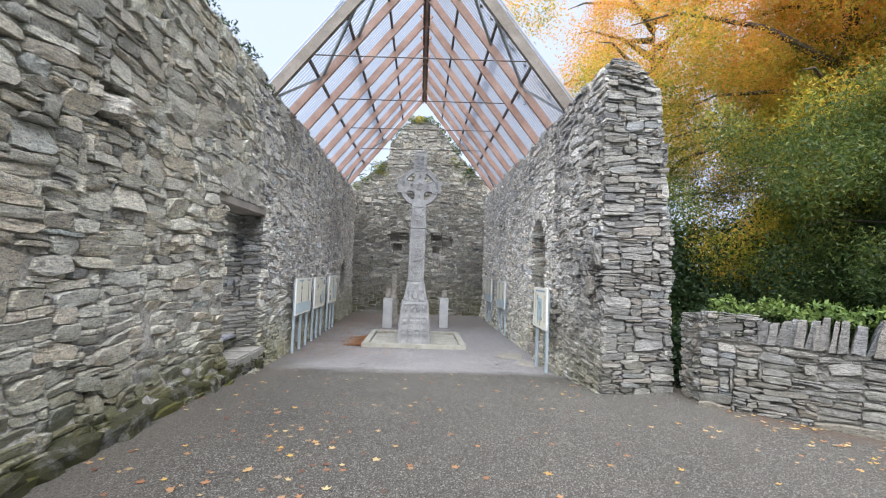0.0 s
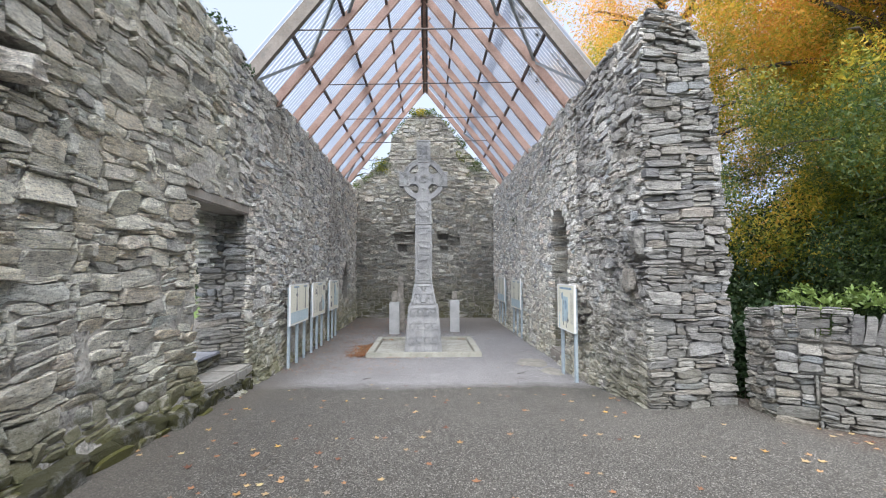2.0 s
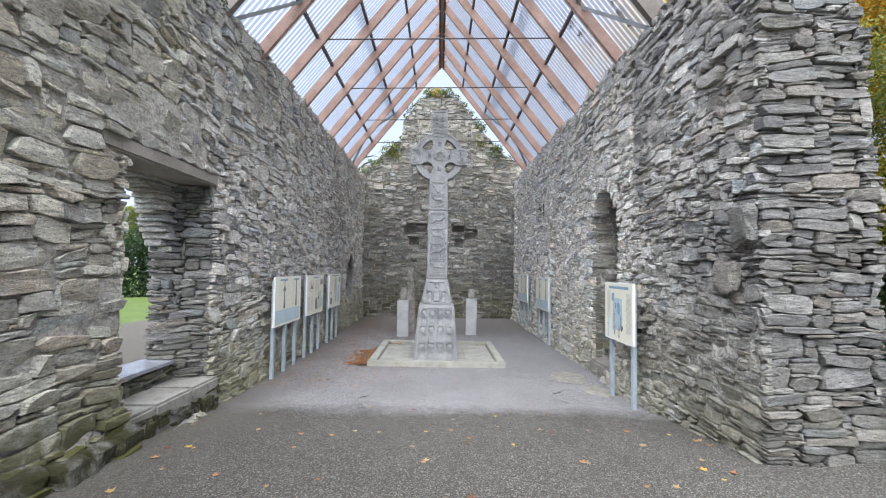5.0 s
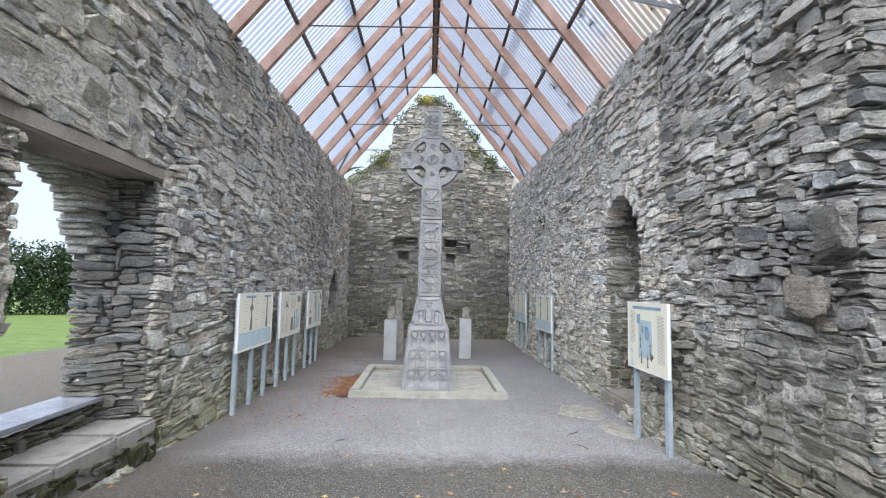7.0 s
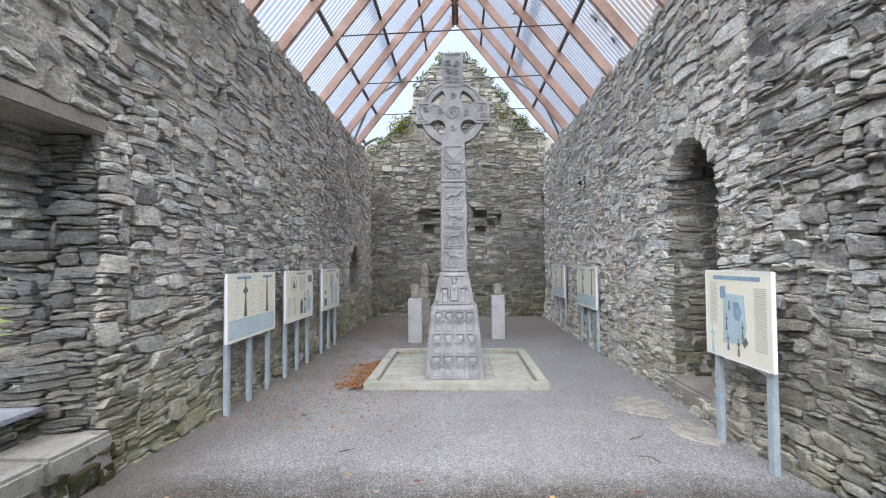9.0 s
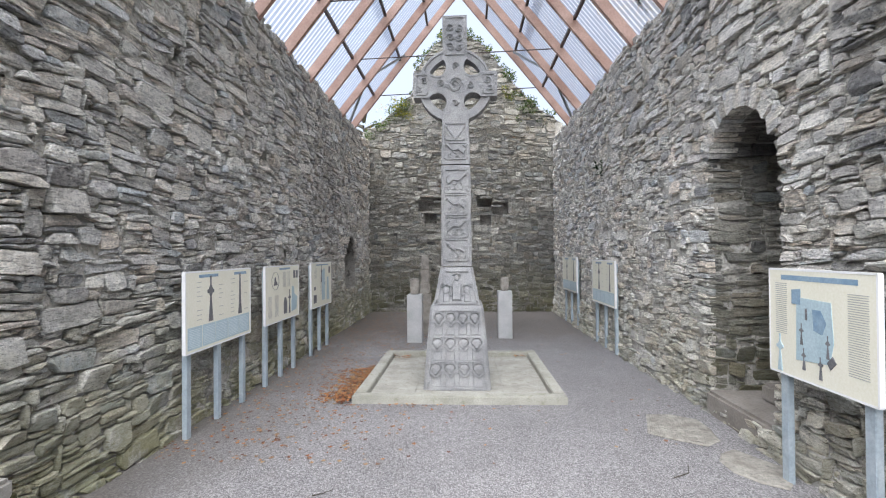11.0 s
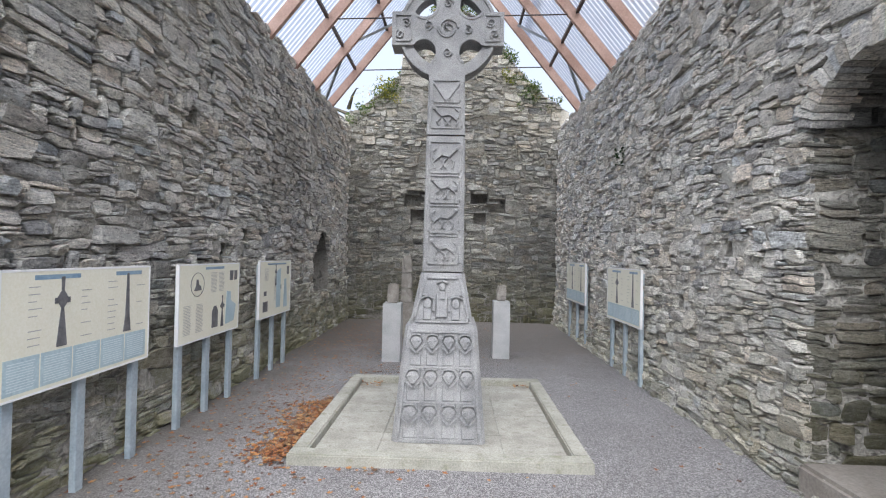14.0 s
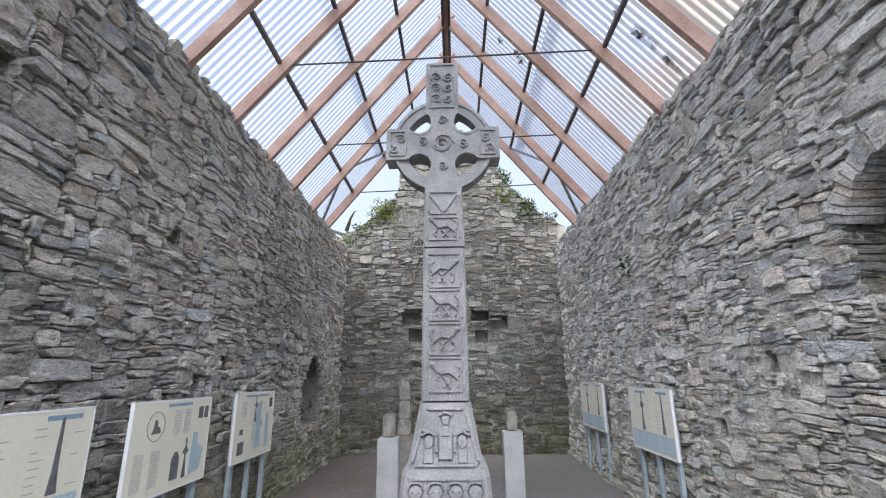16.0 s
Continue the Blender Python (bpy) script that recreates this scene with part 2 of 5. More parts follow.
def roof_mat():
    m, nt, b, pos = base_mat("translucent_sheet", 0.35)
    P = pos.outputs["Position"]
    dirt = tex(nt, P, 1.7, 6, 0.7)
    col = ramp(nt, dirt, [(0.35, (0.82, 0.84, 0.88)), (0.7, (0.92, 0.93, 0.96))])
    sep = nt.nodes.new("ShaderNodeSeparateXYZ")
    nt.links.new(P, sep.inputs[0])
    # blue-grey stripes paint the shading of the corrugations into the sheet colour
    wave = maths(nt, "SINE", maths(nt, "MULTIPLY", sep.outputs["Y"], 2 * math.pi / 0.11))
    rib_shade = mix(nt, ramp(nt, maths(nt, "ADD", wave, maths(nt, "MULTIPLY", tex(nt, P, 6, 4), 0.5)), [(0.35, (0, 0, 0)), (0.95, (1, 1, 1))]), col, (0.40, 0.44, 0.52))
    col = mix(nt, 0.85, col, rib_shade)
    nt.links.new(col, b.inputs["Base Color"])
    t = nt.nodes.new("ShaderNodeBsdfTranslucent")
    nt.links.new(col, t.inputs[0])
    clear = nt.nodes.new("ShaderNodeBsdfTransparent")
    nt.links.new(col, clear.inputs[0])
    m1 = nt.nodes.new("ShaderNodeMixShader")
    m1.inputs[0].default_value = 0.82
    nt.links.new(b.outputs[0], m1.inputs[1])
    nt.links.new(t.outputs[0], m1.inputs[2])
    m2 = nt.nodes.new("ShaderNodeMixShader")
    m2.inputs[0].default_value = 0.45
    nt.links.new(m1.outputs[0], m2.inputs[1])
    nt.links.new(clear.outputs[0], m2.inputs[2])
    nt.links.new(m2.outputs[0], nt.nodes["Material Output"].inputs[0])
    return m


M_ROOF = roof_mat()


def gravel_mat():
    """Chippings: darker and earthy outside, pale grey inside the walls; grass beyond."""
    m, nt, b, pos = base_mat("gravel", 0.8)
    P = pos.outputs["Position"]
    sep = nt.nodes.new("ShaderNodeSeparateXYZ")
    nt.links.new(P, sep.inputs[0])
    cell = nt.nodes.new("ShaderNodeTexVoronoi")
    cell.inputs["Scale"].default_value = 120
    nt.links.new(P, cell.inputs["Vector"])
    wobble = tex(nt, P, 1.3, 5, 0.7)
    edge = maths(nt, "ADD", sep.outputs["Y"], maths(nt, "MULTIPLY", maths(nt, "ADD", wobble, maths(nt, "MULTIPLY", tex(nt, P, 9, 5, 0.7), 0.35)), 1.1))
    inside = ramp(nt, maths(nt, "MULTIPLY", maths(nt, "SUBTRACT", edge, 8.85), 1.7), [(0.0, (0, 0, 0)), (1.0, (1, 1, 1))])
    dark = ramp(nt, cell.outputs["Color"], [(0.15, (0.03, 0.027, 0.022)), (0.5, (0.076, 0.071, 0.061)), (0.72, (0.13, 0.122, 0.108)), (0.9, (0.30, 0.285, 0.265))])
    pale = ramp(nt, cell.outputs["Color"], [(0.12, (0.12, 0.117, 0.12)), (0.5, (0.25, 0.243, 0.248)), (0.88, (0.47, 0.455, 0.465))])
    col = mix(nt, inside, dark, pale)
    col = mix(nt, ramp(nt, maths(nt, "MULTIPLY", maths(nt, "ADD", sep.outputs["X"], 3.1), -4.0), [(0.0, (0, 0, 0)), (1.0, (1, 1, 1))]), col, (0.10, 0.095, 0.08))
    patch = tex(nt, P, 0.9, 6, 0.65)
    col = mix(nt, 0.5, col, ramp(nt, patch, [(0.3, (0.38, 0.37, 0.36)), (0.7, (0.64, 0.63, 0.62))]), "OVERLAY")
    earth = ramp(nt, maths(nt, "MULTIPLY", maths(nt, "SUBTRACT", maths(nt, "ADD", sep.outputs["Y"], maths(nt, "MULTIPLY", wobble, 3.0)), 15.2), 0.4), [(0.0, (0, 0, 0)), (1.0, (1, 1, 1))])
    col = mix(nt, maths(nt, "MULTIPLY", earth, 0.7), col, (0.17, 0.145, 0.125))
    side = maths(nt, "MULTIPLY", maths(nt, "SUBTRACT", maths(nt, "MULTIPLY", wobble, 1.6), maths(nt, "ADD", sep.outputs["X"], 2.0)), 0.9, True)
    col = mix(nt, maths(nt, "MULTIPLY", side, 0.75), col, ramp(nt, tex(nt, P, 45, 4, 0.8), [(0.35, (0.06, 0.055, 0.045)), (0.65, (0.2, 0.175, 0.145))]))
    d = maths(nt, "ADD", maths(nt, "MULTIPLY", maths(nt, "SUBTRACT", sep.outputs["X"], 4.1), 0.698), maths(nt, "MULTIPLY", maths(nt, "SUBTRACT", sep.outputs["Y"], 6.06), 0.716))
    litter = ramp(nt, maths(nt, "ADD", d, maths(nt, "MULTIPLY", wobble, 1.2)), [(-0.0, (0, 0, 0)), (0.6, (1, 1, 1))])
    litter = maths(nt, "MULTIPLY", litter, ramp(nt, maths(nt, "SUBTRACT", sep.outputs["X"], 3.9), [(0.0, (0, 0, 0)), (0.8, (1, 1, 1))]))
    col = mix(nt, maths(nt, "MULTIPLY", litter, 0.8), col, ramp(nt, tex(nt, P, 30, 5), [(0.35, (0.05, 0.03, 0.02)), (0.65, (0.14, 0.08, 0.05))]))
    green = ramp(nt, tex(nt, P, 2.5, 6, 0.7), [(0.3, (0.07, 0.12, 0.02)), (0.7, (0.15, 0.21, 0.045))])
    out = ramp(nt, maths(nt, "MULTIPLY", maths(nt, "SUBTRACT", maths(nt, "ABSOLUTE", maths(nt, "ADD", sep.outputs["X"], -0.5)), 7.4), 4.0), [(0.0, (0, 0, 0)), (1.0, (1, 1, 1))])
    col = mix(nt, out, col, green)
    nt.links.new(col, b.inputs["Base Color"])
    bump(nt, b, maths(nt, "SUBTRACT", 1.0, cell.outputs["Distance"]), 0.012)
    return m


M_GRAVEL = gravel_mat()

# ---- mesh helpers ----


def mesh_ob(name, verts, faces, material, parent=None, label="", smooth=False):
    me = bpy.data.meshes.new(name)
    me.from_pydata([tuple(v) for v in verts], [], faces)
    me.materials.append(material)
    if smooth:
        me.polygons.foreach_set("use_smooth", [True] * len(me.polygons))
    ob = new(name, me)
    ob.parent = parent
    return tagged(ob, label)


def part(name, bm, material, parent=None, label="", smooth=False):
    me = bpy.data.meshes.new(name)
    bmesh.ops.recalc_face_normals(bm, faces=bm.faces)
    bm.to_mesh(me)
    bm.free()
    me.materials.append(material)
    if smooth:
        me.polygons.foreach_set("use_smooth", [True] * len(me.polygons))
    ob = new(name, me)
    ob.parent = parent
    return tagged(ob, label)


def thing(name, label, category, group="", at=(0, 0, 0), rz=0):
    ob = new(name)
    ob.matrix_basis = pose(*at, 0, 0, rz)
    return tagged(ob, label, category, group)


def box(bm, x0, x1, y0, y1, z0, z1, bevel=0.0):
    r = bmesh.ops.create_cube(bm, size=1.0)
    for v in r["verts"]:
        v.co = Vector(((x0 + x1) / 2 + v.co.x * (x1 - x0), (y0 + y1) / 2 + v.co.y * (y1 - y0), (z0 + z1) / 2 + v.co.z * (z1 - z0)))
    if bevel:
        edges = list({e for v in r["verts"] for e in v.link_edges})
        bmesh.ops.bevel(bm, geom=edges, offset=bevel, segments=2, affect="EDGES")
    return bm


def boxes(*specs, bevel=0.0):
    bm = bmesh.new()
    for s in specs:
        box(bm, *s, bevel=bevel)
    return bm


def beam(bm, a, b, w, h, up=(0, 0, 1)):
    """A squared bar from a to b, w wide and h deep."""
    a, b = Vector(a), Vector(b)
    d = (b - a).normalized()
    s = d.cross(Vector(up)).normalized()
    u = s.cross(d)
    vs = [bm.verts.new(p + s * i * w / 2 + u * j * h / 2) for p in (a, b) for i, j in ((-1, -1), (1, -1), (1, 1), (-1, 1))]
    for f in ((0, 1, 2, 3), (7, 6, 5, 4), (0, 4, 5, 1), (1, 5, 6, 2), (2, 6, 7, 3), (3, 7, 4, 0)):
        bm.faces.new([vs[i] for i in f])


def prism(bm, outline, y0, y1):
    """An outline of (x, z) points, from y0 to y1."""
    a = [bm.verts.new((x, y0, z)) for x, z in outline]
    b = [bm.verts.new((x, y1, z)) for x, z in outline]
    bm.faces.new(a)
    bm.faces.new(b[::-1])
    n = len(a)
    for i in range(n):
        bm.faces.new((a[i], a[(i + 1) % n], b[(i + 1) % n], b[i]))


def ground_z(x, y):
    def ease(t):
        t = max(0.0, min(1.0, t))
        return t * t * (3 - 2 * t)
    z = 0.27 * (1 - ease((y - 5.0) / 4.6))
    if x < -2.7:
        z += (0.33 - z) * ease((-2.7 - x) / 0.5)
    if x > 3.3:
        z += (0.24 - z) * ease((x - 3.3) / 0.6)
    return z + 0.012 * noise.noise(Vector((x * 0.8, y * 0.8, 0)))

# ---- rubble walls ----


def stone_shape(rng, poly, mapper, face, back, gap):
    """One rough stone: a broken face round a raised or sunk middle, chipped edges, sides that run back into the wall."""
    n = len(poly)
    cu, cv = sum(p[0] for p in poly) / n, sum(p[1] for p in poly) / n
    w = max(p[0] for p in poly) - min(p[0] for p in poly)
    h = max(p[1] for p in poly) - min(p[1] for p in poly)
    ku, kv = max(0.5, 1 - 2 * gap / max(w, 0.01)), max(0.5, 1 - 2 * gap / max(h, 0.01))
    slope_u, slope_v = rng.uniform(-0.12, 0.12), rng.uniform(-0.3, 0.4)
    inu, inv = max(0.75, 1 - 0.010 / w), max(0.72, 1 - 0.008 / h)
    verts = []
    for su, sv, dep in ((inu * ku, inv * kv, 0.0), (ku, kv, -0.011), (ku * 0.97, kv * 0.97, None)):
        for (u, v) in poly:
            uu, vv = cu + (u - cu) * su, cv + (v - cv) * sv
            if dep is None:
                d = back
            else:
                d = face + dep + slope_u * (uu - cu) + slope_v * (vv - cv) + rng.uniform(-0.007, 0.007)
            verts.append(mapper(uu, vv, d))
    verts.append(mapper(cu + rng.uniform(-0.25, 0.25) * w, cv + rng.uniform(-0.2, 0.2) * h, face + rng.uniform(-0.004, 0.012)))
    faces = [(3 * n, i, (i + 1) % n) for i in range(n)]
    for r in (0, 1):
        for i in range(n):
            j = (i + 1) % n
            faces.append((r * n + i, (r + 1) * n + i, (r + 1) * n + j, r * n + j))
    return verts, faces


def rubble(seed, u0, u1, v0, v1, spans, mapper, proud=None, rows=(0.10, 0.20), widths=(0.14, 0.5), gap=0.0045, big=1.0, flat=1.0):
    """Random rubble over a stretch of wall: slabs, blocks and chips of one to five thin beds, fitted into each other.
    spans(v): the stretches of u that are built at that height. Returns a list of (u, v, verts, faces)."""
    rng = random.Random(seed)
    out = []
    h = rows[0] * 0.47
    du = 0.04
    nr, nc = max(1, int(round((v1 - v0) / h))), int(math.ceil((u1 - u0) / du)) + 1
    h = (v1 - v0) / nr
    used = [[False] * nc for _ in range(nr)]

    def warp(u, v):
        q = 0.08 * noise.noise(Vector((u * 0.55, v * 0.6, seed))) + 0.05 * noise.noise(Vector((u * 1.9, v * 2.2, seed + 7.3))) + 0.018 * noise.noise(Vector((u * 8, v * 9, seed + 3.1)))
        return u + 0.03 * noise.noise(Vector((u * 2.1, v * 2.3, seed + 31.7))), v + q
    held = {}
    ok = []
    for r in range(nr):
        line = [None] * nc
        for c in range(nc):
            u, v = warp(u0 + (c + 0.5) * du, v0 + (r + 0.5) * h)
            key = int(round(v * 66))
            if key not in held:
                held[key] = [(max(a, u0), min(b, u1)) for a, b in spans(key / 66)]
            for a, b in held[key]:
                if a < u < b:
                    line[c] = (a, b)
        ok.append(line)
    for r in range(nr):
        for c in range(nc):
            if used[r][c] or ok[r][c] is None:
                continue
            k = rng.choices((1, 2, 3, 4, 5), (0.40, 0.35, 0.17, 0.06 * big, 0.02 * big))[0]
            asp = rng.uniform(2.0, 8.0) * (rng.random() < 0.75 or 0.5) if k == 1 else rng.uniform(1.3, 4.8) if k == 2 else rng.uniform(1.1, 3.2)
            n = max(2, int(round(min(flat * asp * k * h, widths[1] * 1.25) / du)))
            run = 0
            while run < n and c + run < nc and not used[r][c + run] and ok[r][c + run] is not None:
                run += 1
            n = run
            kk = 1
            while kk < k and r + kk < nr and all(ok[r + kk][q] is not None and not used[r + kk][q] for q in range(c, c + n)):
                kk += 1
            k = kk
            if k == 1 and n * du > 10 * h:
                n = max(2, int(10 * h / du))
            for a in range(k):
                for q in range(c, c + n):
                    used[r + a][q] = True
            s0, s1 = u0 + c * du, u0 + (c + n) * du
            if c == 0:
                s0 = u0
            if c + n >= nc - 1:
                s1 = u1
            z0, hh, w = v0 + r * h, k * h, s1 - s0
            if w < 0.012:
                continue
            # corners cut at random: slabs run out into points, blocks keep their ends
            lim = 0.4 if k < 3 else 0.15
            cut = [rng.choice((0.0, 0.03, 0.1, lim)) * min(1.0, 1.6 * hh / w + 0.25) for _ in range(4)]
            rise = [rng.uniform(0.0, 0.24) for _ in range(4)]
            j = lambda q: rng.uniform(-q, q)
            loc = [(cut[0], rise[0] * 0.5), (0.36 + j(0.08), j(0.05)), (0.66 + j(0.08), j(0.05)), (1 - cut[1], rise[1] * 0.5), (1.0 + j(0.015), 0.5 + j(0.38)),
                   (1 - cut[2], 1 - rise[2] * 0.5), (0.64 + j(0.08), 1.0 + j(0.05)), (0.34 + j(0.08), 1.0 + j(0.05)), (cut[3], 1 - rise[3] * 0.5), (j(0.015), 0.5 + j(0.38))]
            tilt = rng.gauss(0, 0.05)
            poly = [warp(s0 + w * a, z0 + hh * b + tilt * w * (a - 0.5)) for a, b in loc]
            cu, cv = (s0 + s1) / 2, z0 + hh / 2
            f = rng.uniform(-0.02, 0.034) + (0.008 if k > 2 else -0.008 if w < 0.09 else 0.0) + (proud(cu, cv) if proud else 0.0)
            out.append((cu, cv, *stone_shape(rng, poly, mapper, f, -0.07, gap)))
    return out


def mortar_skin(parent, material, seed, u0, u1, v0, v1, spans, mapper, proud, low=-0.045, swell=0.062, step=0.045):
    """Lime mortar between the stones: sunk deep in some stretches, smeared flush over the stones in others."""
    nu, nv = int((u1 - u0) / step), int((v1 - v0) / step)
    verts, faces = [], []
    for j in range(nv + 1):
        for i in range(nu + 1):
            u, v = u0 + i * step, v0 + j * step
            d = low + swell * max(0.0, noise.noise(Vector((u * 0.9, v * 1.1, seed))) + 0.12) + 0.03 * noise.noise(Vector((u * 4.3, v * 6.1, seed + 5))) + 0.014 * noise.noise(Vector((u * 17, v * 23, seed + 9)))
            verts.append(mapper(u, v, d + (proud(u, v) if proud else 0.0)))
    for j in range(nv):
        inside = spans(v0 + (j + 0.5) * step)
        for i in range(nu):
            a0, a1 = u0 + i * step, u0 + (i + 1) * step
            if any(a <= a0 + 0.002 and a1 <= b + 0.002 for a, b in inside):
                q = j * (nu + 1) + i
                faces.append((q, q + 1, q + nu + 2, q + nu + 1))
    mesh_ob("pointing", verts, faces, material, parent, "rough smeared lime mortar", True)


PIECES = []


def lay(name, stones, parent, material, near, count=280):
    """The stones nearest to the point near of the wall's plane become pieces; the rest is one mesh."""
    order = sorted(stones, key=lambda s: (s[0] - near[0]) ** 2 + (s[1] - near[1]) ** 2)
    PIECES.append((name, order[:count], parent, material))
    verts, faces = [], []
    for _, _, vs, fs in order[count:]:
        o = len(verts)
        verts += vs
        faces += [tuple(i + o for i in f) for f in fs]
    if verts:
        tagged(mesh_ob("stonework", verts, faces, material, parent), kind="stuff")


# ---- ground ----
xs = sorted(set([round(-3.6 + i * 0.3, 2) for i in range(28)] + [-400, -150, -60, -30, -18, -12, -9, -7, -6, -5, -4.2, 5.5, 6.5, 8, 10, 14, 20, 35, 80, 200, 400]))
ys = sorted(set([round(-4 + i * 0.4, 2) for i in range(62)] + [-400, -120, -50, -25, -12, -7, 22, 25, 30, 40, 60, 100, 200, 400]))
gv = [(x, y, ground_z(x, y) if abs(x) < 30 else ground_z(math.copysign(30, x), y)) for y in ys for x in xs]
nx = len(xs)
gf = [(j * nx + i, j * nx + i + 1, (j + 1) * nx + i + 1, (j + 1) * nx + i) for j in range(len(ys) - 1) for i in range(nx - 1)]
tagged(mesh_ob("ground", gv, gf, M_GRAVEL, smooth=True), "ground of dark chippings outside, pale grey gravel within the walls and grass beyond", kind="structure")



def pierced(y0, y1, z0, z1, holes):
    """The rectangles (y0, y1, z0, z1) of a wall's face that are left round its holes."""
    cuts = sorted({y0, y1, *[h[0] for h in holes], *[h[1] for h in holes]})
    res = []
    for a, b in zip(cuts, cuts[1:]):
        z = z0
        for h in sorted([h for h in holes if h[0] < (a + b) / 2 < h[1]], key=lambda h: h[2]):
            res.append((a, b, z, h[2]))
            z = h[3]
        res.append((a, b, z, z1))
    return res


def square_holes(spots, r=0.1):
    return [(y - r, y + r, z - r, z + r) for y, z in spots]


# ---- left wall, with its window ----
LX, RX, BY = -2.41, 3.0, 19.3
LTOP = 4.98


def left_top(y):
    return LTOP + (0.12 if y < 8.3 else 0.0) + 0.07 * noise.noise(Vector((y * 1.3, 3, 0)))


WIN = (6.82, 8.4, 0.40, 2.68)
wall_left = tagged(new("wall_west"), "roofless grey rubble stone side wall with a square window opening", kind="structure")
LEFT_SPOTS = [(13.5, 1.93), (12.9, 1.72), (12.2, 3.15), (10.2, 3.7), (15.4, 2.9)]
NICHE = (16.45, 17.75, 0.85, 2.15)
win = (WIN[0] - 0.03, WIN[1] + 0.03, 0.12, 2.99)
inner = pierced(-5.0, BY + 0.9, -0.3, 4.84, [win, NICHE, (4.11, 4.55, 3.03, 3.42)] + square_holes(LEFT_SPOTS))
outer = pierced(-5.0, BY + 0.9, -0.3, 4.84, [win])
core = boxes(*[(LX - 0.6, LX - 0.045, *r) for r in inner], *[(-3.12, LX - 0.6, *r) for r in outer], (-3.05, LX - 0.1, -4.9, 8.2, 4.84, 5.06))
part("wall_core", core, M_MORTAR, wall_left)


def spans_left(v):
    holes = []
    if v < 2.95:
        if v > 2.68:
            holes.append((6.5, 8.45) if v < 2.83 else (8.4, 8.4))
        elif v > 0.12:
            holes.append((WIN[0], WIN[1] if v > 0.38 else WIN[1] + 0.1))
    if 0.88 < v < 2.14:
        t = 0.0 if v < 1.6 else 0.75 * (v - 1.6) ** 1.3 + 0.08
        holes.append((16.5 + t, 17.7 - t))
    for y, z in LEFT_SPOTS + [(4.33, 3.23)]:
        if abs(v - z) < (0.17 if y < 5 else 0.095):
            r = 0.21 if y < 5 else 0.1
            holes.append((y - r, y + r))
    holes.sort()
    res, a = [], -4.0
    for h0, h1 in holes:
        res.append((a, h0))
        a = h1
    res.append((a, BY + 0.02))
    top = [(a, b) for a, b in res]
    if v > LTOP + 0.02:
        top = [(a, min(b, 8.3)) for a, b in top if a < 8.3]
    return top


def bulge_left(u, v):
    return (0.22 * math.exp(-max(0.0, v - ground_z(0, u)) / 0.4) if u < 8 else 0.05 * math.exp(-v / 0.3)) + 0.035 * noise.noise(Vector((u * 0.7, v * 0.7, 5)))


st = rubble(31, -4.0, 7.6, -0.1, 5.1, spans_left, lambda u, v, d: (LX + d, u, v), bulge_left, rows=(0.092, 0.21), widths=(0.12, 0.55), big=1.5, flat=1.35)
lay("stone", st, wall_left, M_STONE_LOW, (5.2, 1.3))
st = rubble(1, 7.6, BY, -0.1, 5.12, spans_left, lambda u, v, d: (LX + d, u, v), bulge_left, rows=(0.078, 0.2), widths=(0.13, 0.42), flat=1.3)
lay("stone", st, wall_left, M_STONE, (10.5, 1.3), 260)
mortar_skin(wall_left, M_MORTAR, 4, -3.9, BY, 0.0, 4.98, spans_left, lambda u, v, d: (LX + d, u, v), bulge_left)

# reveals of the window: rubble cheeks, outer arch
rev = tagged(new("window_1"), "deep square-headed window opening through the rubble wall", kind="structure")


def cheek(seed, parent, y, face, x0, x1, z0, z1, skew=0.0, mat=None, near=(0, 0), count=40):
    """A side of an opening that runs through the wall; face: +1 looks towards y, -1 away; skew: how far it leans in at x0."""
    s = rubble(seed, x0, x1, z0, z1, lambda v: [(x0, x1)], lambda u, v, d: (u, y + face * d + skew * (x1 - u) / (x1 - x0), v), rows=(0.066, 0.15), widths=(0.15, 0.42), flat=1.6)
    lay("stone", s, parent, mat or M_STONE, near, count)


# far cheek in dimmed stone: the jamb's shadow is painted by its colour
cheek(11, rev, WIN[1], -1, -3.1, LX + 0.0, 0.42, 2.68, -0.14, mat=M_STONE_DIM, near=(-2.5, 1.5))
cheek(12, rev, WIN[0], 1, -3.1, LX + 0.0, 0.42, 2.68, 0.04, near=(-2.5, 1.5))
bm = bmesh.new()
# rough arch towards the outside
ya, yb = 6.75, 8.4
ra = random.Random(3)
z = 1.5
while z < 2.95:
    hh = ra.uniform(0.035, 0.085)
    qa = min(1.0, max(0.0, (z - 1.5) / 1.15))
    reach = (yb - ya) * math.asin(qa ** 1.35) / math.pi
    for far in (0, 1):
        out = max(0.04, reach + ra.uniform(-0.035, 0.05))
        sp = (ya, min(ya + out, (ya + yb) / 2)) if far == 0 else (max(yb - out, (ya + yb) / 2), yb)
        box(bm, -3.14 + ra.uniform(0, 0.03), -2.85 + ra.uniform(-0.09, 0.05), *sp, z, min(z + hh - 0.004, 2.97), 0.008)
    z += hh
part("arch_stones", bm, M_STONE, rev)
bm = boxes((-3.1, LX + 0.012, 6.5, 8.45, 2.69, 2.835), bevel=0.02)
lintel = part("lintel", bm, M_LINTEL, rev, "smooth buff cast lintel")
step = thing("window_step", "worn damp stone ledge below the window", "step", "", (0, 0, 0))
for a, b in ((WIN[0] - 0.2, 7.22), (7.226, 7.86), (7.866, 8.43)):
    part("step_stone", boxes((-2.8, -2.3, a, b, 0.02, 0.41), bevel=0.025), M_STEP, step)
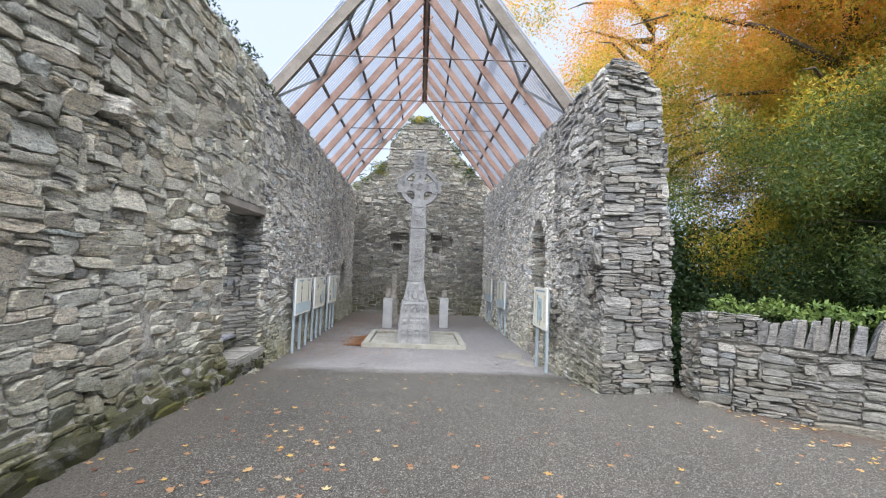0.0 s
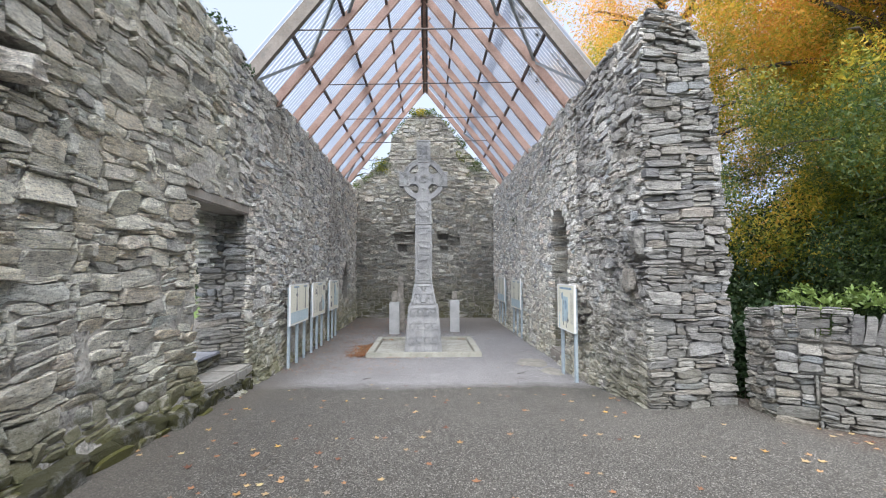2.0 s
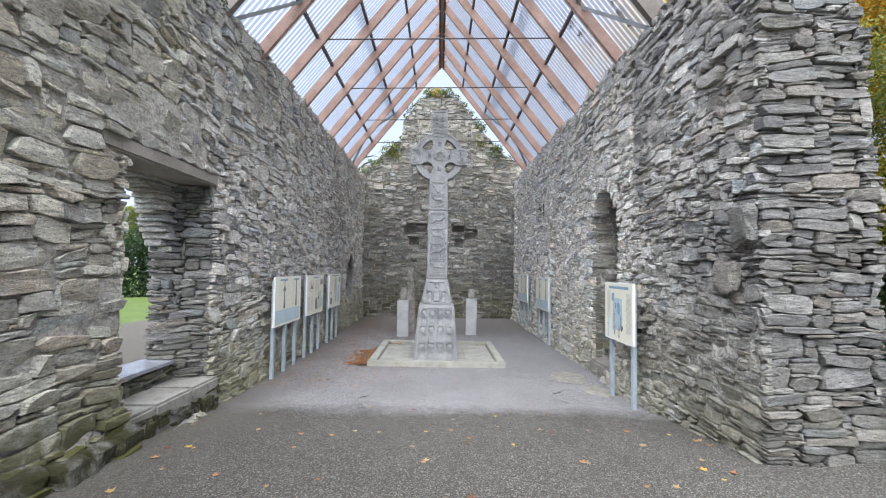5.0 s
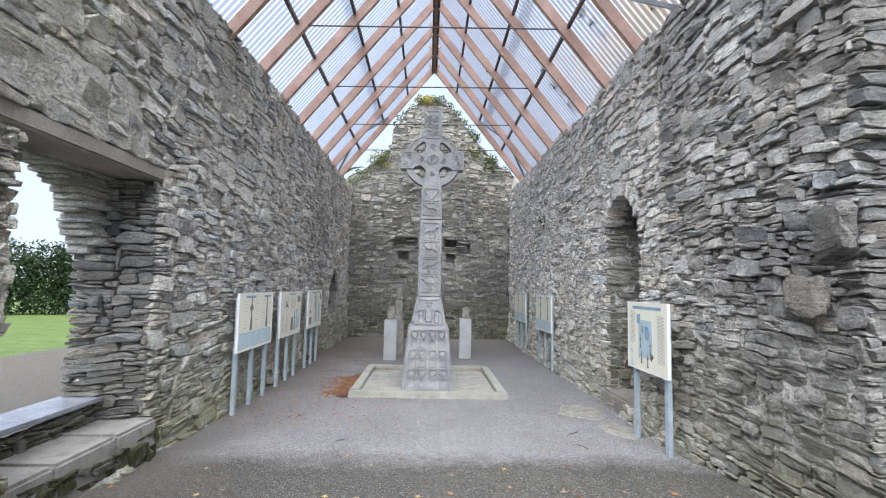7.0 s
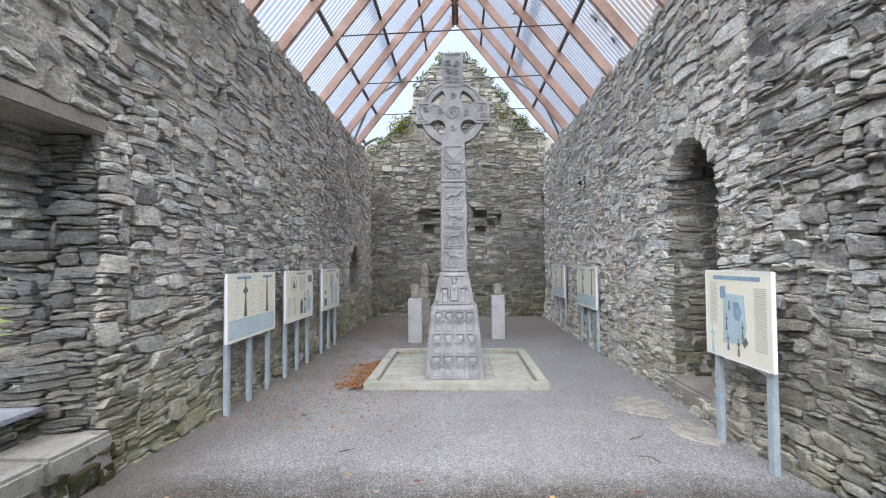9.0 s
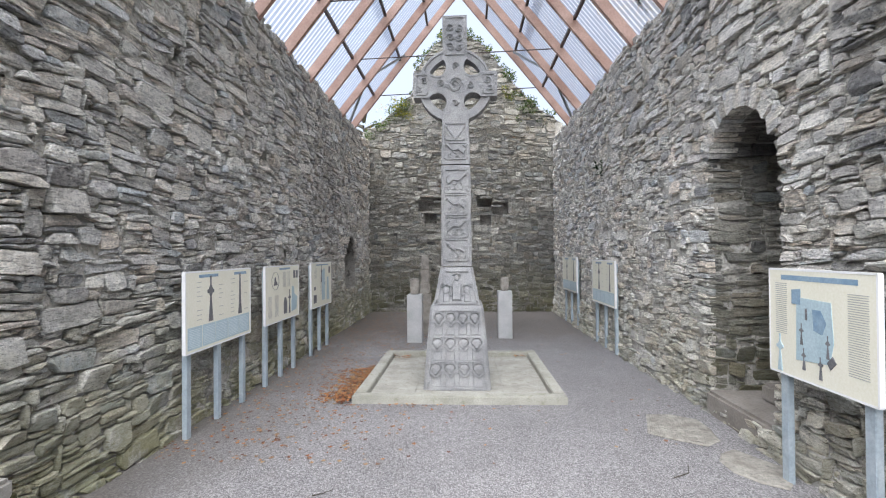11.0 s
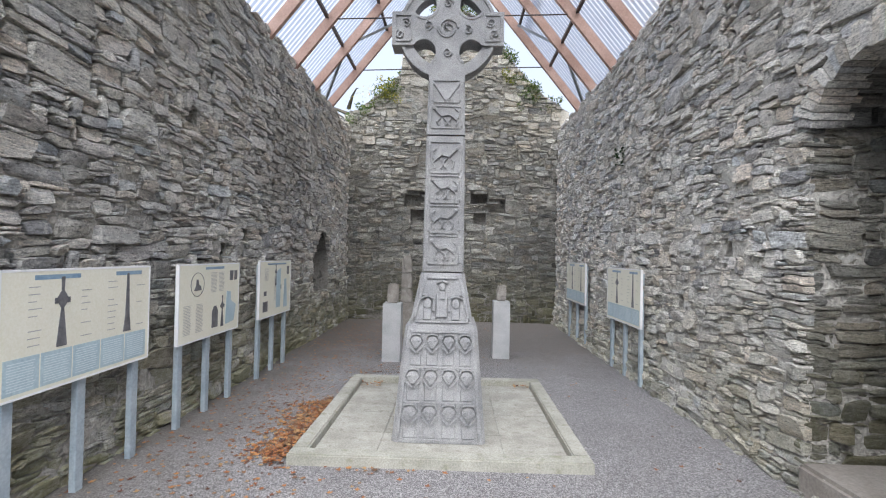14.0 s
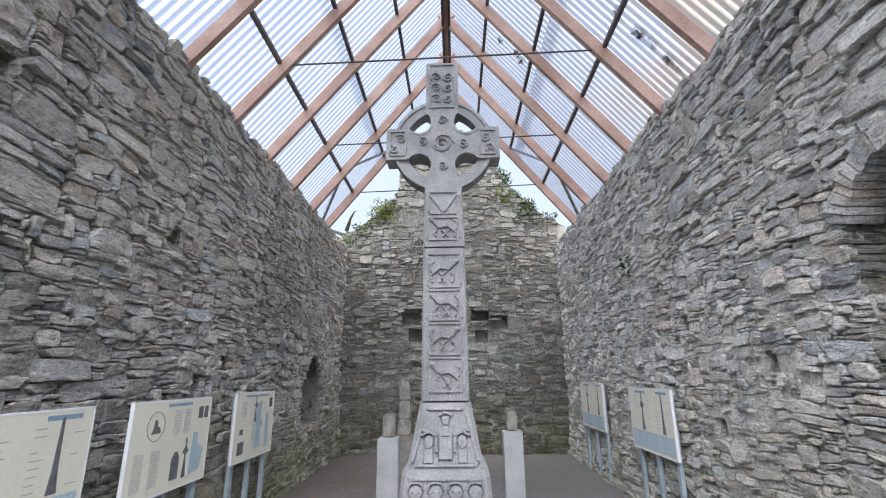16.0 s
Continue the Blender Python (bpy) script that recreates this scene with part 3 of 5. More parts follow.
tagged(part("window_sill", boxes((-3.14, -2.74, WIN[0] - 0.04, 8.3, 0.58, 0.62), bevel=0.01), M_SILL), "wet slate window sill shining with rain", "window sill")

st = rubble(14, WIN[0] - 0.1, 8.4, 0.38, 0.54, lambda v: [(WIN[0] - 0.1, 8.4)], lambda u, v, d: (-2.76 + d, u, v), None, rows=(0.05, 0.09), widths=(0.15, 0.5))
lay("stone", st, rev, M_BOULDER, (8, 0.5), 30)
st = rubble(15, WIN[0] - 0.2, 8.45, 0.02, 0.36, lambda v: [(WIN[0] - 0.2, 8.45)], lambda u, v, d: (-2.29 + d, u, v), None, rows=(0.08, 0.14), widths=(0.2, 0.5))
lay("stone", st, rev, M_BOULDER, (8, 0.5), 30)
# plaster left over the lintel
pv, pf = [], []
NU, NV = 34, 14
for j in range(NV + 1):
    for i in range(NU + 1):
        y, z = 6.45 + 2.1 * i / NU, 2.84 + 0.5 * j / NV
        e = min(i, NU - i) / NU * 2.1 - 0.35 * (z - 2.84) - 0.12 + 0.3 * noise.noise(Vector((y * 2.2, z * 2.2, 3)))
        e = min(e, 3.5 - z + 0.35 * noise.noise(Vector((y * 1.7, z, 8))))
        pv.append((LX + min(0.006, -0.05 + 0.35 * e) + 0.012 * noise.noise(Vector((y * 6, z * 6, 1))), y, z))
for j in range(NV):
    for i in range(NU):
        a = j * (NU + 1) + i
        pf.append((a, a + 1, a + NU + 2, a + NU + 1))
mesh_ob("plaster_patch", pv, pf, M_MORTAR, wall_left, "rough buff plaster remains", True)

# ---- right wall, its end and its recess ----
wall_right = tagged(new("wall_east"), "grey rubble stone side wall that ends in a ragged broken pier", kind="structure")
REC = (9.74, 10.84, 0.2, 3.08)
RIGHT_SPOTS = [(11.85, 1.83), (12.8, 1.22), (13.2, 2.31), (9.05, 1.0), (14.2, 3.6), (15.9, 2.0)]
rec = (REC[0] - 0.03, REC[1] + 0.03, 0.15, 3.15)
inner = pierced(6.7, BY + 0.9, -0.3, 3.6, [rec] + square_holes([s for s in RIGHT_SPOTS if s[1] < 3.5]))
core = boxes(*[(RX + 0.03, RX + 0.4, *r) for r in inner], *[(RX + 0.4, 3.86, *r) for r in pierced(6.7, BY + 0.9, -0.3, 3.6, [rec])], (3.78, 3.86, *rec),
             (RX + 0.03, 3.62, 6.72, BY + 0.9, 3.6, 4.3), (RX + 0.08, 3.42, 6.7, BY + 0.9, 4.3, 4.84))
part("wall_core", core, M_MORTAR_PALE, wall_right)


def spans_right(v):
    holes = []
    if 0.2 < v < 3.05:
        t = 0.0 if v < 2.7 else 0.45 * (v - 2.7) ** 0.8
        holes.append((REC[0] + t * 0.6, REC[1] - t))
    for y, z in RIGHT_SPOTS:
        if abs(v - z) < 0.095:
            holes.append((y - 0.1, y + 0.1))
    holes.sort()
    res, a = [], 6.62
    for h0, h1 in holes:
        res.append((a, h0))
        a = h1
    res.append((a, BY + 0.02))
    return res


def bulge_right(u, v):
    return 0.05 * noise.noise(Vector((u * 0.6, v * 0.6, 15))) + 0.07 * math.exp(-max(0, v) / 0.3)


st = rubble(2, 9.2, BY, -0.1, 4.97, spans_right, lambda u, v, d: (RX - d, u, v), bulge_right, rows=(0.075, 0.18), widths=(0.1, 0.42), flat=1.2)
lay("stone", st, wall_right, M_STONE_LIGHT, (11.6, 1.6), 260)
st = rubble(32, 6.6, 9.2, -0.1, 4.97, spans_right, lambda u, v, d: (RX - d, u, v), bulge_right, rows=(0.07, 0.2), widths=(0.13, 0.5), big=1.1, flat=1.2)
lay("stone", st, wall_right, M_STONE_EAST, (8.6, 1.6))
mortar_skin(wall_right, M_MORTAR_PALE, 14, 8.6, BY, 0.0, 4.8, spans_right, lambda u, v, d: (RX - d, u, v), bulge_right, swell=0.06)
mortar_skin(wall_right, M_MORTAR, 15, 6.65, 8.6, 0.0, 4.8, spans_right, lambda u, v, d: (RX - d, u, v), bulge_right, low=-0.055)


def spans_pier(v):
    r = 4.02 if v < 2.2 else 4.02 - 0.09 * (v - 2.2) if v < 3.3 else 3.92 - 0.07 * (v - 3.3) if v < 4.6 else 3.83 - 0.9 * (v - 4.6)
    return [(RX - 0.02 + (0.1 * (v - 4.3) if v > 4.3 else 0), r + 0.05 * noise.noise(Vector((0, v * 3, 0))))]


st = rubble(3, 2.9, 4.3, 0.1, 5.02, spans_pier, lambda u, v, d: (u, 6.6 - d, v), lambda u, v: 0.06 * noise.noise(Vector((u, v * 1.5, 25))), rows=(0.066, 0.16), widths=(0.2, 0.36), flat=1.7)
# same stone, dimmed in colour to offset the sun on this face
lay("stone", st, wall_right, M_STONE_DIM, (3.5, 1.5))
# the pier's outer side and its ragged top
st = rubble(4, 6.6, 7.6, 0.1, 4.9, lambda v: [(6.6, 7.6)], lambda u, v, d: (spans_pier(v)[0][1] - 0.03 + d, u, v), None, widths=(0.15, 0.5))
lay("stone", st, wall_right, M_STONE_EAST, (7, 2), 0)

recess = tagged(new("window_2"), "tall arched recess in the rubble wall with a stone sill", kind="structure")
# recess shade put into the stone colours: dark cheeks, dimmed back and soffit
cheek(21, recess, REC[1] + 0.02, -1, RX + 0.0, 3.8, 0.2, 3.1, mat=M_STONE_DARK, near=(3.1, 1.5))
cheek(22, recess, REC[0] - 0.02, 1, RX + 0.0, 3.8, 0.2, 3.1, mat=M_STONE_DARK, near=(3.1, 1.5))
st = rubble(23, REC[0], REC[1], 0.2, 3.1, lambda v: [(REC[0], REC[1])], lambda u, v, d: (3.76 - d, u, v), None, rows=(0.07, 0.16), widths=(0.15, 0.45))
lay("stone", st, recess, M_STONE_DIM, (10.3, 1.5), 60)
bm = bmesh.new()
yc, rad, zc = (REC[0] + REC[1]) / 2, 0.66, 2.52
for i in range(24):
    a0 = math.pi * (0.1 + 0.8 * i / 24)
    a1 = math.pi * (0.1 + 0.8 * (i + 0.85) / 24)
    vs = []
    for x in (RX - 0.012 - 0.012 * (i % 3), RX + 0.22 + 0.05 * (i % 2)):
        for a, r in ((a0, rad - 0.1), (a1, rad - 0.1), (a1, rad + 0.06 + 0.05 * (i % 3 == 1)), (a0, rad + 0.06 + 0.05 * (i % 3 == 1))):
            vs.append(bm.verts.new((x, yc + r * math.cos(a) * 0.92, zc + r * math.sin(a))))
    for f in ((3, 2, 1, 0), (4, 5, 6, 7), (0, 1, 5, 4), (1, 2, 6, 5), (2, 3, 7, 6), (3, 0, 4, 7)):
        bm.faces.new([vs[j] for j in f])
part("arch_stones", bm, M_STONE, recess, "thin slabs set on edge as an arch")
bm = bmesh.new()
rs = random.Random(8)
for i in range(16):
    y0, y1 = REC[0] + (REC[1] - REC[0]) * i / 16, REC[0] + (REC[1] - REC[0]) * (i + 1) / 16
    t = ((y0 + y1) / 2 - yc) / 0.55
    z = zc + 0.54 * math.sqrt(max(0.0, 1 - t * t)) + rs.uniform(-0.015, 0.015)
    box(bm, RX + 0.2, RX + 0.45 + rs.uniform(-0.05, 0.05), y0 + 0.002, y1 - 0.002, z, 3.2)
    box(bm, RX + 0.46, 3.76, y0 + 0.002, y1 - 0.002, z + rs.uniform(-0.02, 0.02), 3.2)
part("soffit_stones", bm, M_STONE_DIM, recess)
tagged(part("stone_sill", boxes((RX - 0.05, 3.75, REC[0], REC[1], -0.05, 0.24), (3.3, 3.75, REC[0] + 0.1, REC[0] + 0.75, 0.24, 0.42), bevel=0.03), M_LINTEL), "flat worn stone sill of the recess", "sill")

# ---- back gable ----
wall_back = tagged(new("wall_north"), "grey-brown rubble gable wall with ivy on its broken slopes", kind="structure")
GL = [(-2.6, 5.45), (-2.3, 5.5), (-1.5, 6.1), (-1.12, 6.5), (-1.08, 7.15), (-0.6, 7.75), (-0.2, 8.12), (0.6, 8.15), (0.95, 7.95), (1.45, 7.35), (1.9, 6.75), (2.3, 6.3), (2.7, 5.9), (3.3, 5.6)]


def gable_z(x):
    for (x0, z0), (x1, z1) in zip(GL, GL[1:]):
        if x0 <= x <= x1:
            return z0 + (z1 - z0) * (x - x0) / (x1 - x0)
    return 5.4


bm = bmesh.new()
prism(bm, [(-2.6, -0.3)] + [(3.3, -0.3)] + [(x, z - 0.1) for x, z in GL[::-1]], BY + 0.35, BY + 0.9)
prism(bm, [(-2.6, 3.5)] + [(3.3, 3.5)] + [(x, z - 0.1) for x, z in GL[::-1]], BY + 0.06, BY + 0.35)
CAV = [(-0.95, -0.55, 2.95, 3.28), (-0.55, -0.12, 3.04, 3.36), (-0.78, -0.42, 2.58, 2.9), (0.78, 1.22, 3.06, 3.36), (1.24, 1.68, 2.84, 3.2), (0.86, 1.18, 2.54, 2.84)]
for a, b, c, d in pierced(-2.6, 3.3, -0.3, 3.5, CAV):
    if d > c:
        box(bm, a, b, BY + 0.06, BY + 0.35, c, d)
part("wall_core", bm, M_MORTAR, wall_back)


def spans_back(v):
    xl = [x for x in [LX - 0.1 + i * 0.05 for i in range(114)] if gable_z(x) > v + 0.03]
    if not xl:
        return []
    a, b = xl[0], xl[-1]
    holes = sorted((c[0], c[1]) for c in CAV if c[2] < v < c[3])
    res = []
    for h0, h1 in holes:
        if h0 > a:
            res.append((a, h0))
        a = max(a, h1)
    res.append((a, b))
    return res


st = rubble(5, LX - 0.05, RX + 0.1, -0.1, 8.15, spans_back, lambda u, v, d: (u, BY - d, v), lambda u, v: 0.03 * noise.noise(Vector((u, v, 35))), rows=(0.095, 0.17), widths=(0.12, 0.38))
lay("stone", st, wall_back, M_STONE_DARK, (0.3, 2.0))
mortar_skin(wall_back, M_MORTAR, 24, LX, RX, 0.0, 8.0, spans_back, lambda u, v, d: (u, BY - d, v), lambda u, v: 0.03 * noise.noise(Vector((u, v, 35))))
# dark cavities behind the missing stones
tagged(part("shelf_stones", boxes((-0.9, -0.5, BY - 0.12, BY + 0.05, 3.36, 3.42), (-0.5, -0.2, BY - 0.06, BY + 0.05, 3.2, 3.26), (0.85, 1.2, BY - 0.1, BY + 0.05, 3.3, 3.37), (1.2, 1.5, BY - 0.07, BY + 0.05, 3.05, 3.11), bevel=0.01), M_STONE_DARK, wall_back), "thin projecting slabs")

# ---- low boundary wall ----
low = tagged(new("boundary_wall"), "low rubble field wall capped with upright slabs and small green ferns", "garden wall")
PA, PB = Vector((4.1, 6.06, 0)), Vector((9.5, 0.8, 0))
LD = (PB - PA).normalized()
LN = Vector((-LD.y, LD.x, 0)) * -1
if LN.x > 0:
    LN = -LN
LEN = (PB - PA).length


def low_map(u, v, d):
    p = PA + LD * u + LN * d
    return (p.x, p.y, v)


back = -0.55
vs = [low_map(u, v, d) for d in (-0.06, back) for u, v in ((0.02, 0.0), (LEN, 0.0), (LEN, 1.1), (0.02, 1.1))]
bm = bmesh.new()
bv = [bm.verts.new(p) for p in vs]
for f in ((0, 1, 2, 3), (7, 6, 5, 4), (0, 4, 5, 1), (1, 5, 6, 2), (2, 6, 7, 3), (3, 7, 4, 0)):
    bm.faces.new([bv[j] for j in f])
part("wall_core", bm, M_MORTAR, low)
st = rubble(6, 0, LEN, 0.12, 1.12, lambda v: [(0.0, LEN)], low_map, lambda u, v: 0.05 * noise.noise(Vector((u, v, 45))) + 0.05 * math.exp(-(v - 0.2) / 0.15), rows=(0.075, 0.17), widths=(0.15, 0.5), flat=1.3)
lay("stone", st, low, M_STONE_DIM, (1.0, 0.7), 290)
def end_map(u, v, d):
    return (PA.x - 0.08 * u - d, PA.y + u, v)


part("wall_core", boxes((PA.x + 0.02, PA.x + 0.5, PA.y + 0.05, PA.y + 0.42, 0.0, 1.3)), M_MORTAR, low)
st = rubble(7, 0, 0.42, 0.12, 1.42, lambda v: [(0.0, 0.42)], end_map, None, rows=(0.06, 0.13), widths=(0.15, 0.4))
lay("stone", st, low, M_STONE_DIM, (0.2, 0.7), 0)
rng = random.Random(9)
cop = []
u = 0.55
while u < 6.2:
    w = rng.uniform(0.04, 0.115)
    h = rng.uniform(0.24, 0.38)
    lean = rng.gauss(0.14, 0.07) * h
    d0 = rng.uniform(-0.02, 0.05)
    verts = []
    for lvl, k in ((0.0, 1.0), (0.6, 1.0), (1.0, 0.8)):
        for su, dd in ((-0.5, d0), (0.5, d0 - 0.01), (0.5, -0.42), (-0.5, -0.42)):
            verts.append(low_map(u + su * w * k + lean * lvl + rng.uniform(-0.008, 0.008), 1.1 + h * lvl + rng.uniform(-0.015, 0.015), dd - (0.04 * lvl if dd > -0.2 else -0.1 * lvl)))
    fs = [(0, 1, 5, 4), (1, 2, 6, 5), (2, 3, 7, 6), (3, 0, 4, 7), (4, 5, 9, 8), (5, 6, 10, 9), (6, 7, 11, 10), (7, 4, 8, 11), (8, 9, 10, 11)]
    cop.append((u, 1.3, verts, fs))
    u += w + rng.uniform(-0.015, 0.004)
PIECES.append(("coping_slab", cop, low, M_COPING))
st = rubble(8, 0.0, 0.65, 1.1, 1.48, lambda v: [(0.0, 0.65)], low_map, None, rows=(0.05, 0.09), widths=(0.15, 0.4))
lay("stone", st, low, M_STONE_DIM, (0.2, 1.3), 30)

# ---- roof ----
RIDGE_X, RIDGE_Z, SLOPE = 0.3, 8.6, 1.25
FRAMES = [8.6 + 1.1 * k for k in range(9)]


def on_roof(side, run, y, off=0.0):
    """A point of the roof's underside, run metres out from the ridge; off: metres below it."""
    nrm = Vector((side * SLOPE, 0, 1)).normalized()
    return Vector((RIDGE_X + side * run, y, RIDGE_Z - SLOPE * run)) - nrm * off


roof = tagged(new("roof"), "pitched shelter roof of translucent corrugated sheets on timber rafters", "roof")
for k, y in enumerate(FRAMES):
    for side in (-1, 1):
        bm = bmesh.new()
        if k == 0:
            beam(bm, on_roof(side, -0.05, y - 0.05, 0.1), on_roof(side, 3.1, y - 0.05, 0.1), 0.2, 0.1, (0, 1, 0))
        else:
            beam(bm, on_roof(side, 0.0, y, 0.13), on_roof(side, 3.02, y, 0.13), 0.16, 0.075, (0, 1, 0))
        part("rafter", bm, M_TIMBER_GREY if k == 0 else M_TIMBER, roof, "grey weathered end rafter" if k == 0 else "reddish timber rafter")
for side, runs in ((-1, (0.84, 1.54, 2.23)), (1, (0.74, 1.45, 2.14))):
    for r in runs:
        bm = bmesh.new()
        beam(bm, on_roof(side, r, FRAMES[0], 0.06), on_roof(side, r, FRAMES[-1] + 0.15, 0.06), 0.05, 0.06)
        part("purlin", bm, M_STEEL_DARK, roof, "thin black steel purlin")
bm = bmesh.new()
for s in (-1, 1):
    beam(bm, (RIDGE_X + s * 0.06, FRAMES[0] - 0.1, RIDGE_Z - 0.3), (RIDGE_X + s * 0.06, FRAMES[-1] + 0.1, RIDGE_Z - 0.3), 0.05, 0.2)
part("ridge_beam", bm, M_STEEL_DARK, roof, "dark double ridge beam")
bm = bmesh.new()
beam(bm, (RIDGE_X, FRAMES[0] - 0.08, RIDGE_Z - 0.27), (RIDGE_X, FRAMES[-1] + 0.08, RIDGE_Z - 0.27), 0.066, 0.18)
part("ridge_board", bm, M_TIMBER, roof, "reddish timber ridge board")
for k in (0, 2, 4, 6, 8):
    bm = bmesh.new()
    a, b = on_roof(-1, 2.23, FRAMES[k], 0.1), on_roof(1, 2.14, FRAMES[k], 0.1)
    bmesh.ops.create_cone(bm, cap_ends=True, segments=8, radius1=0.012, radius2=0.012, depth=(b - a).length, matrix=Matrix.Translation((a + b) / 2) @ (b - a).to_track_quat("Z", "Y").to_matrix().to_4x4())
    part("tie_rod", bm, M_STEEL_DARK, roof, "thin steel tie rod")
for side in (-1, 1):
    for (r0, y0, r1, y1) in ((2.95, 8.65, 2.2, 9.7), (2.2, 9.7, 1.35, 8.65), (1.5, 9.7, 0.85, 8.65), (2.95, 17.3, 2.2, 16.3), (2.2, 16.3, 1.45, 17.3)):
        bm = bmesh.new()
        beam(bm, on_roof(side, r0, y0, 0.1), on_roof(side, r1, y1, 0.1), 0.05, 0.05)
        part("brace", bm, M_STEEL_GREY, roof, "grey steel brace")
PITCH = 0.11
for side in (-1, 1):
    for row, (r0, r1) in enumerate(((0.02, 1.62), (1.5, 3.25))):
        verts, faces = [], []
        y, n = FRAMES[0] - 0.14, 0
        cols = int((FRAMES[-1] + 0.3 - y) / (PITCH / 8))
        for i in range(cols + 1):
            yy = y + i * PITCH / 8
            hgt = 0.016 * math.cos(i * math.pi / 4) + (0.03 if row == 0 else 0.0)
            for r in (r0, r1):
                verts.append(on_roof(side, r, yy, -0.03 - hgt))
        for i in range(cols):
            faces.append((2 * i, 2 * i + 1, 2 * i + 3, 2 * i + 2))
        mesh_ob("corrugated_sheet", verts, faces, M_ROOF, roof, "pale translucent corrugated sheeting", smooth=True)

# ---- plinth ----
PX0, PX1, PY0, PY1 = -0.92, 1.54, 11.03, 13.52
plinth = thing("plinth", "square pale concrete kerb and slab round the high cross", "plinth")
part("slab_bed", boxes((PX0 + 0.1, PX1 - 0.1, PY0 + 0.1, PY1 - 0.1, -0.1, 0.008)), M_MORTAR, plinth, "dirty slab bedding")
for i in range(4):
    for j in range(4):
        a, b = (PX1 - PX0 - 0.29) / 4, (PY1 - PY0 - 0.29) / 4
        part("paving_slab", boxes((PX0 + 0.147 + i * a, PX0 + 0.143 + (i + 1) * a, PY0 + 0.147 + j * b, PY0 + 0.143 + (j + 1) * b, 0.0, 0.017 + 0.002 * ((i * 3 + j) % 3))), M_SLAB, plinth, "worn pale paving slab")
for a in ((PX0, PX1, PY0, PY0 + 0.14), (PX0, PX1, PY1 - 0.14, PY1), (PX0, PX0 + 0.14, PY0 + 0.142, PY1 - 0.142), (PX1 - 0.14, PX1, PY0 + 0.142, PY1 - 0.142)):
    part("kerb", boxes((*a, -0.1, 0.09), bevel=0.012), M_CONCRETE, plinth, "pale concrete kerb")

# ---- high cross ----
CX, CY = 0.285, 12.06
cross = thing("high_cross", "tall carved grey granite ringed high cross on a stepped tapering base", "stone cross")


def taper(bm, levels, cx=CX, cut=0.03):
    """A tapering block with worn corners: levels of (z, half width, front y, back y)."""
    rings = []
    for z, w, f, b in levels:
        c = cut
        pts = [(-w + c, f), (w - c, f), (w, f + c), (w, b - c), (w - c, b), (-w + c, b), (-w, b - c), (-w, f + c)]
        rings.append([bm.verts.new((cx + x, y, z)) for x, y in pts])
    bm.faces.new(rings[0][::-1])
    bm.faces.new(rings[-1])
    for a, b in zip(rings, rings[1:]):
        for i in range(8):
            bm.faces.new((a[i], a[(i + 1) % 8], b[(i + 1) % 8], b[i]))


BASE = [(0.0, 0.425, 11.50, 12.62), (0.5, 0.385, 11.60, 12.52), (1.0, 0.345, 11.70, 12.42), (1.04, 0.335, 11.715, 12.4)]
TOPB = [(1.04, 0.305, 11.735, 12.36), (1.53, 0.215, 11.90, 12.24)]
SHAFT = [(1.545, 0.205, 11.935, 12.2), (2.2, 0.20, 11.94, 12.19), (2.90, 0.195, 11.95, 12.18)]
NECK = [(2.915, 0.195, 11.945, 12.185), (3.45, 0.182, 11.955, 12.175)]
bm = bmesh.new()
taper(bm, BASE)
part("base", bm, M_GRANITE, cross, "tapering granite base")
bm = bmesh.new()
taper(bm, TOPB)
part("upper_base", bm, M_GRANITE, cross)
bm = bmesh.new()
taper(bm, SHAFT, cut=0.018)
part("shaft", bm, M_GRANITE, cross, "carved granite shaft")
bm = bmesh.new()
taper(bm, NECK, cut=0.018)
part("upper_shaft", bm, M_GRANITE, cross)
# head: an equal-armed cross with hollowed armpits, and the ring between
HZ, FY, KY = 3.99, 11.955, 12.175
head = []


def hollow(cx, cz, r, a0, a1, n=7):
    return [(cx + r * math.cos(a0 + (a1 - a0) * i / n), cz + r * math.sin(a0 + (a1 - a0) * i / n)) for i in range(n + 1)]


q = math.pi / 2
g = 0.235
outline = [(0.565, -0.17), (0.565, 0.17), (0.36, 0.17), (0.34, 0.135)] + hollow(g, g, 0.118, -q * 0.75, -q * 2.25) + [(0.135, 0.34), (0.165, 0.36), (0.165, 0.93), (-0.165, 0.93), (-0.165, 0.36), (-0.135, 0.34)]
outline += hollow(-g, g, 0.118, q * 0.25, -q * 1.25) + [(-0.34, 0.135), (-0.36, 0.17), (-0.565, 0.17), (-0.565, -0.17), (-0.36, -0.17), (-0.34, -0.135)]
outline += hollow(-g, -g, 0.118, q * 1.25, -q * 0.25) + [(-0.135, -0.34), (-0.175, -0.36), (-0.18, -0.54), (0.18, -0.54), (0.175, -0.36), (0.135, -0.34)]
outline += hollow(g, -g, 0.118, q * 2.25, q * 0.75) + [(0.34, -0.135), (0.36, -0.17)]
bm = bmesh.new()
prism(bm, [(CX + x, HZ + z) for x, z in outline], FY, KY)
bm.normal_update()
bmesh.ops.triangulate(bm, faces=[f for f in bm.faces if len(f.verts) > 4])
part("cross_head", bm, M_GRANITE, cross, "carved cross head")
